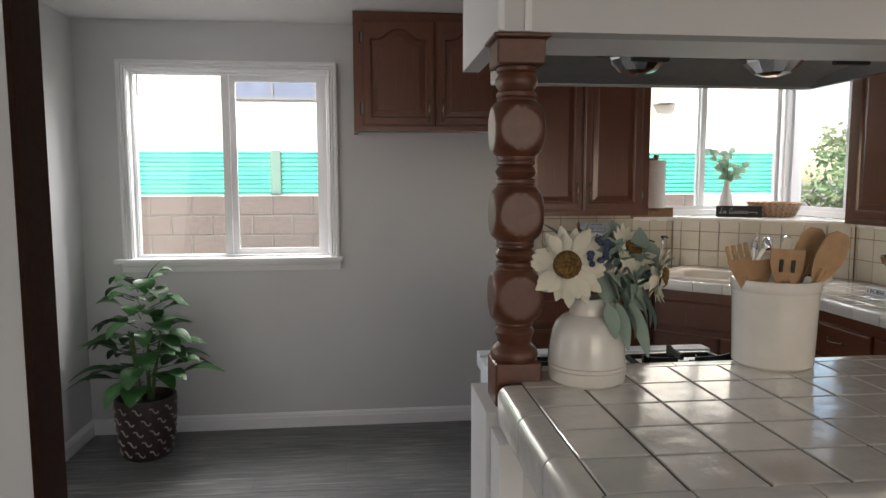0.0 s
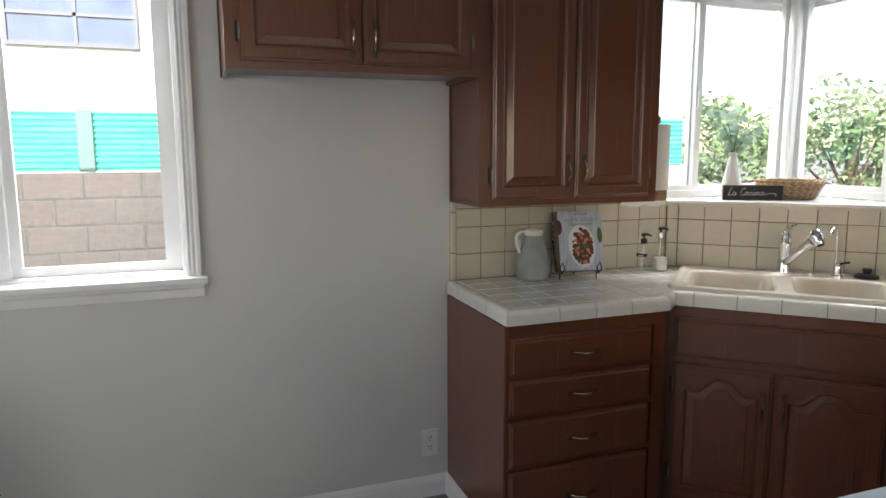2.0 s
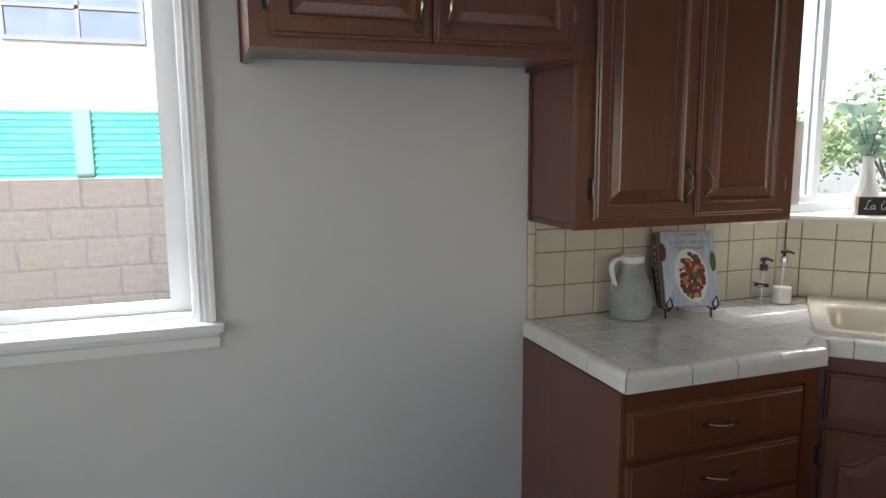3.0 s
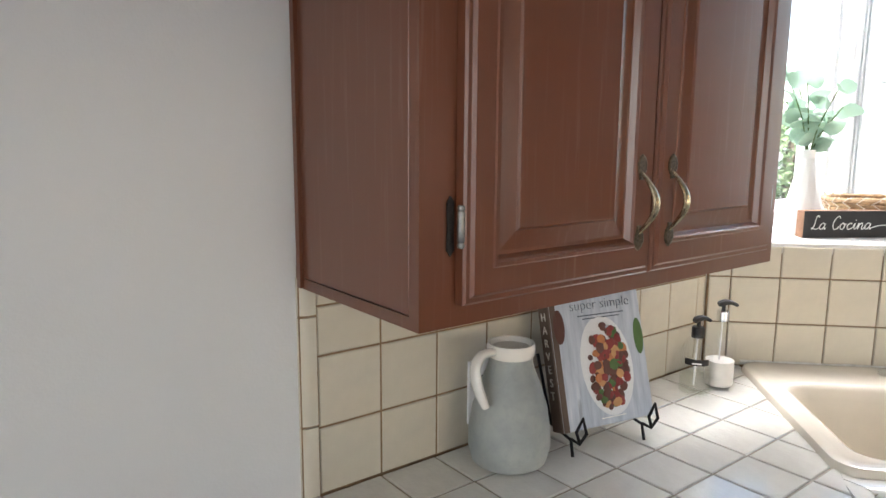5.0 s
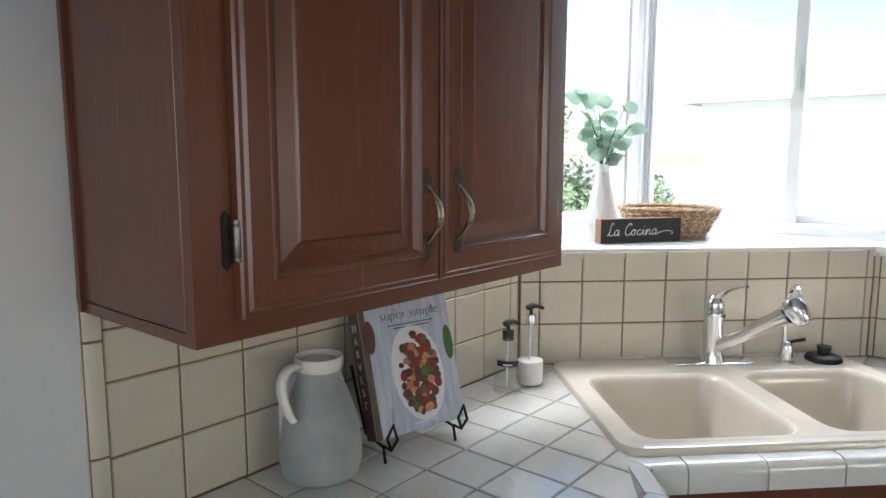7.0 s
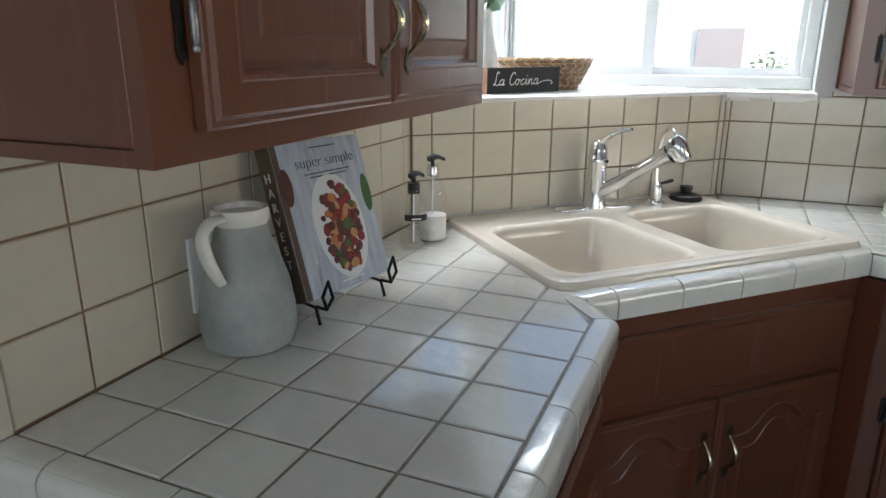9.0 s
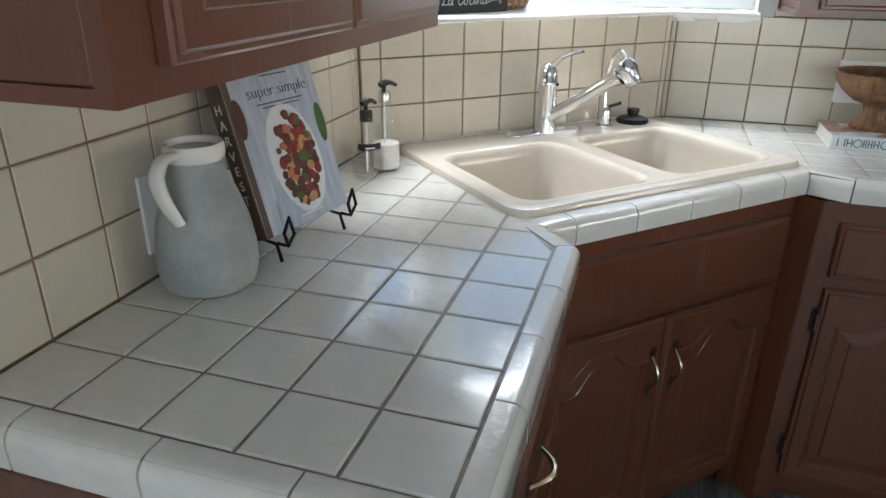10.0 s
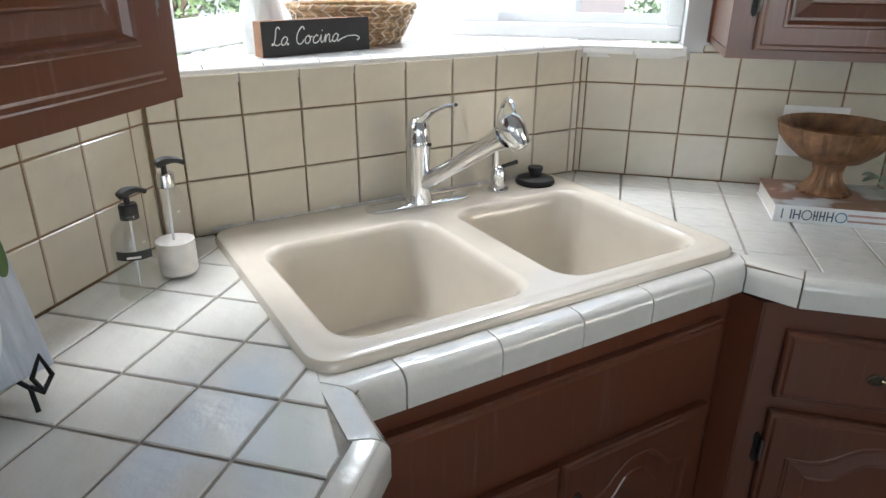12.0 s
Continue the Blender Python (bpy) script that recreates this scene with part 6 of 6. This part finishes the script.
part("vase_body", bm, WVASE, lv)
rnd = random.Random(31)
for k in range(7):
    a = 2 * math.pi * k / 7 + rnd.uniform(-0.3, 0.3)
    h = rnd.uniform(0.29, 0.41)
    sp = rnd.uniform(0.06, 0.14)
    top = Vector((sp * math.cos(a), sp * math.sin(a) * 0.6, h))
    way = smooth_path([(0, 0, 0.17), (top.x * 0.3, top.y * 0.3, 0.17 + (h - 0.17) * 0.5), tuple(top)], 5)
    part("stem", tube(way, 0.0016, 5), STEM, lv, "", True)
    for i in range(4, len(way), 2):
        for s in (-1, 1):
            p = Vector(way[i])
            b = rnd.uniform(0, 6.28)
            t = p + Vector((0.055 * math.cos(b), 0.048 * math.sin(b), rnd.uniform(-0.018, 0.026)))
            bm = bmesh.new()
            d = t - p
            side = d.cross(Vector((rnd.uniform(-1, 1), rnd.uniform(-1, 1), rnd.uniform(-0.6, 0.6))))
            blade(bm, p, t, rnd.uniform(0.034, 0.046), side, 0.08, 5, 0.8)
            part("leaf", bm, EUCA, lv, "", True)

SIGNFACE = simple("chalkboard_black", (0.016, 0.017, 0.020), 0.65, 0, 40, 0.25, 0.1)
SIGNWOOD = simple("raw_wood_edge", (0.30, 0.15, 0.085), 0.7, 0, 60, 0.25, 0.2)
sa, sb = Vector((2.864, 6.011, HL)), Vector((3.075, 5.874, HL))
ang = math.degrees(math.atan2(sb.y - sa.y, sb.x - sa.x))
SL_ = (sb - sa).length
sign = thing("sign", "black wooden block sign with white script on the ledge", "sign", Matrix.Translation(sa) @ pose(0, 0, 0, 0, 0, ang))
part("block", box(0, SL_, 0.0015, 0.032, 0, 0.066, bevel=0.001), SIGNWOOD, sign, "raw wood block")
part("face", box(0, SL_, 0, 0.0015, 0, 0.066), SIGNFACE, sign, "black painted face")
SCRIPT = {
    "L": (1.15, [(0.9, 1.9), (0.62, 2.2), (0.38, 1.9), (0.36, 1.0), (0.25, 0.3), (0.02, 0.05), (0.05, 0.25), (0.4, 0.12), (0.75, 0.0), (1.15, 0.2)]),
    "a": (1.15, [(0.85, 0.85), (0.5, 1.0), (0.1, 0.6), (0.15, 0.1), (0.5, 0.05), (0.85, 0.5), (0.88, 0.9), (0.85, 0.3), (1.0, 0.0), (1.15, 0.2)]),
    "C": (1.2, [(1.1, 1.7), (0.9, 2.1), (0.5, 1.9), (0.15, 1.2), (0.15, 0.5), (0.45, 0.03), (0.9, 0.1), (1.2, 0.5)]),
    "o": (1.15, [(0.5, 1.0), (0.15, 0.7), (0.2, 0.15), (0.55, 0.0), (0.85, 0.4), (0.75, 0.85), (0.5, 1.0), (0.7, 0.8), (1.15, 0.85)]),
    "c": (1.0, [(0.8, 0.8), (0.55, 1.0), (0.15, 0.6), (0.2, 0.1), (0.6, 0.0), (1.0, 0.3)]),
    "i": (0.65, [(0.0, 0.3), (0.25, 0.95), (0.22, 0.3), (0.4, 0.0), (0.65, 0.25)]),
    "n": (1.2, [(0.0, 0.25), (0.2, 1.0), (0.2, 0.0), (0.3, 0.6), (0.6, 1.0), (0.8, 0.8), (0.8, 0.2), (1.0, 0.0), (1.2, 0.25)]),
}
pen, unit = 0.020, 0.0155
for ch in "La Cocina":
    if ch == " ":
        pen += 0.9 * unit
        continue
    wide, stroke = SCRIPT[ch]
    way = [(pen + (x + 0.18 * z) * unit, -0.0004, 0.021 + z * unit) for x, z in stroke]
    part("letter", tube(smooth_path(way, 5), 0.0011, 5), WHITEINK, sign)
    if ch == "i":
        part("letter_dot", tube([(pen + 0.5 * unit, -0.0004, 0.021 + 1.45 * unit), (pen + 0.56 * unit, -0.0004, 0.021 + 1.5 * unit)], 0.0014, 6), WHITEINK, sign)
    pen += (wide + 0.06) * unit
part("flourish", tube(smooth_path([(pen, -0.0004, 0.024), (pen + 0.02, -0.0004, 0.030), (pen + 0.042, -0.0004, 0.030), (pen + 0.05, -0.0004, 0.024), (pen + 0.044, -0.0004, 0.021)], 4), 0.0011, 6), WHITEINK, sign)

STRAW = simple("seagrass", (0.36, 0.23, 0.125), 0.85, 0, 90, 0.45, 0.5)
basket = thing("basket", "round woven seagrass basket on the window ledge", "basket", pose(3.205, 5.962, HL))
part("base", lathe([(0, 0), (0.103, 0), (0.103, 0.008), (0, 0.008)], 32), STRAW, basket)
for k in range(7):
    r, z = 0.104 + 0.0062 * k, 0.008 + 0.0122 * k
    ring = bmesh.new()
    n = 60
    pts = [((r + 0.0015 * math.sin(i * 2.1 + k)) * math.cos(2 * math.pi * i / n), (r + 0.0015 * math.sin(i * 2.1 + k)) * math.sin(2 * math.pi * i / n), z) for i in range(n)]
    rad = [0.0062 + 0.0016 * math.sin(2 * math.pi * i * 20 / n + k * 2) for i in range(n)]
    part("coil", tube(pts, rad, 8, closed=True), STRAW, basket, "", True)
for k in range(26):
    a = 2 * math.pi * k / 26
    pts = []
    for j in range(8):
        r, z = 0.1115 + 0.0062 * j, 0.004 + 0.0122 * j
        b = a + (0.06 if j % 2 else -0.06)
        pts.append((r * math.cos(b), r * math.sin(b), z))
    part("stitch", tube(pts, 0.0017, 5), BARE, basket)

# paper towel beside the upper cabinet
PAPER = simple("paper_towel", (0.80, 0.79, 0.77), 0.95, 0, 80, 0.04, 0.3)
REDWOOD = simple("reddish_wood", (0.20, 0.07, 0.05), 0.45)
towel = thing("paper_towel_holder", "paper towel roll on a wooden holder beside the cabinet", "paper towel", pose(2.466, 5.985, 0))
part("roll", lathe([(0.02, 1.306), (0.056, 1.306), (0.057, 1.31), (0.057, 1.58), (0.056, 1.584), (0.02, 1.584)], 40), PAPER, towel, "white paper roll", True)
part("rod", lathe([(0, 1.286), (0.022, 1.288), (0.024, 1.296), (0.012, 1.302), (0.009, 1.31), (0.009, 1.59), (0.014, 1.596), (0.018, 1.606), (0.012, 1.618), (0, 1.62)], 20), REDWOOD, towel, "", True)
part("arm", box(-0.094, 0.004, -0.02, 0.02, 1.586, 1.597, bevel=0.002), REDWOOD, towel)
part("arm", box(-0.094, 0.004, -0.02, 0.02, 1.292, 1.303, bevel=0.002), REDWOOD, towel)

# book and bowl on the side counter
flatbook = thing("book", "white cookbook lying flat on the tiled side counter", "book", Matrix.Translation((3.078, 5.018, HC)) @ pose(0, 0, 0, 0, 0, -90))
part("pages", box(0.003, 0.247, 0.003, 0.187, 0.002, 0.033), PAGE, flatbook)
JACKET = Mat("printed_jacket", rough=0.3)
c = JACKET.ramp(JACKET.noise(7, 3), [(0.42, (0.62, 0.66, 0.70)), (0.5, (0.20, 0.10, 0.06)), (0.62, (0.30, 0.15, 0.09)), (0.68, (0.66, 0.68, 0.70))])
JACKET.colour(c)
part("cover", box(0, 0.25, 0, 0.19, 0.033, 0.0355), JACKET.m, flatbook, "printed cover")
part("back_cover", box(0, 0.25, 0, 0.19, 0, 0.002), PLATE, flatbook)
sp = part("spine", box(0, 0.25, -0.002, 0.002, 0, 0.0355, bevel=0.001), PLATE, flatbook, "white spine")
INK2 = simple("blue_grey_ink", (0.07, 0.12, 0.16), 0.5)
x = 0.014
for i, w in enumerate((0.019, 0.013, 0.018, 0.008, 0.010, 0.012)):
    bm = bmesh.new()
    if i in (2,):
        tube([(x + w / 2 + 0.009 * math.cos(a * 0.4), -0.0026, 0.018 + 0.010 * math.sin(a * 0.4)) for a in range(16)], 0.0012, 5, bm, True)
    else:
        box(x, x + 0.0025, -0.003, -0.002, 0.008, 0.028, bm)
        box(x + w - 0.0025, x + w, -0.003, -0.002, 0.008, 0.028, bm)
        if i != 0:
            box(x, x + w, -0.003, -0.002, 0.0165, 0.019, bm)
    part("spine_mark", bm, INK2, sp)
    x += w + 0.003
part("spine_emblem", tube([(x + 0.011 + 0.010 * math.cos(a * 0.4), -0.0026, 0.018 + 0.010 * math.sin(a * 0.4)) for a in range(16)], 0.0014, 5, None, True), simple("blue_emblem", (0.05, 0.25, 0.38), 0.5), sp)
for z in (0.012, 0.024):
    part("small_print", box(0.135, 0.215, -0.0026, -0.0019, z - 0.002, z + 0.002), simple("pink_print", (0.5, 0.3, 0.28), 0.6), sp)

BOWLM = simple("carved_bronze_wood", (0.24, 0.125, 0.06), 0.42, 0.25, 40, 0.5, 0.35)
bowl = thing("pedestal_bowl", "carved bronze-brown pedestal bowl on the flat book", "bowl", pose(3.192, 4.905, HC + 0.0357))


def flute(a, r, z):
    return r * (1 + (0.05 * math.cos(a * 16) if z < 0.061 else (0.03 * math.cos(a * 40) if 0.116 < z < 0.142 and r > 0.1035 else 0)))


part("foot", lathe([(0, 0), (0.05, 0), (0.052, 0.006), (0.046, 0.012), (0.038, 0.018), (0.031, 0.03), (0.027, 0.045), (0.030, 0.058), (0.032, 0.064), (0.028, 0.068), (0, 0.068)], 64, flat=flute), BOWLM, bowl, "fluted foot", True)
part("cup", lathe([(0, 0.062), (0.03, 0.063), (0.060, 0.073), (0.086, 0.094), (0.104, 0.119), (0.110, 0.138), (0.113, 0.144), (0.109, 0.147), (0.105, 0.139), (0.098, 0.116), (0.077, 0.089), (0.041, 0.073), (0, 0.070)], 96, flat=flute), BOWLM, bowl, "", True)

ivy = thing("small_plant", "small green ivy plant on the side counter", "plant", pose(3.235, 4.70, HC))
part("pot", lathe([(0, 0), (0.035, 0), (0.045, 0.06), (0.047, 0.062), (0.04, 0.062), (0.038, 0.05), (0, 0.05)], 24), CERAMIC, ivy, "", True)
rnd = random.Random(17)
for k in range(34):
    a = rnd.uniform(0, 6.28)
    b = Vector((0.02 * math.cos(a), 0.02 * math.sin(a), 0.055))
    p = b + Vector((rnd.uniform(0.02, 0.09) * math.cos(a), rnd.uniform(0.02, 0.10) * math.sin(a), rnd.uniform(-0.02, 0.08)))
    bm = tube([b, p], 0.0012, 5)
    blade(bm, p, p + Vector((0.03 * math.cos(a), 0.03 * math.sin(a), rnd.uniform(-0.012, 0.012))), 0.024, None, 0.1, 4, 0.8)
    part("leaf", bm, EUCA, ivy, "", True)

# bead of caulk behind the sink
bm = tube(smooth_path([uv(-0.40 + 0.0415 * i, 0.006 + 0.0015 * math.sin(i * 1.7), ZS - 0.003 + 0.001 * math.sin(i * 2.3)) for i in range(20)], 2), 0.006, 6)
structure("caulk", bm, CAULK, "bead of white caulk behind the sink", True)
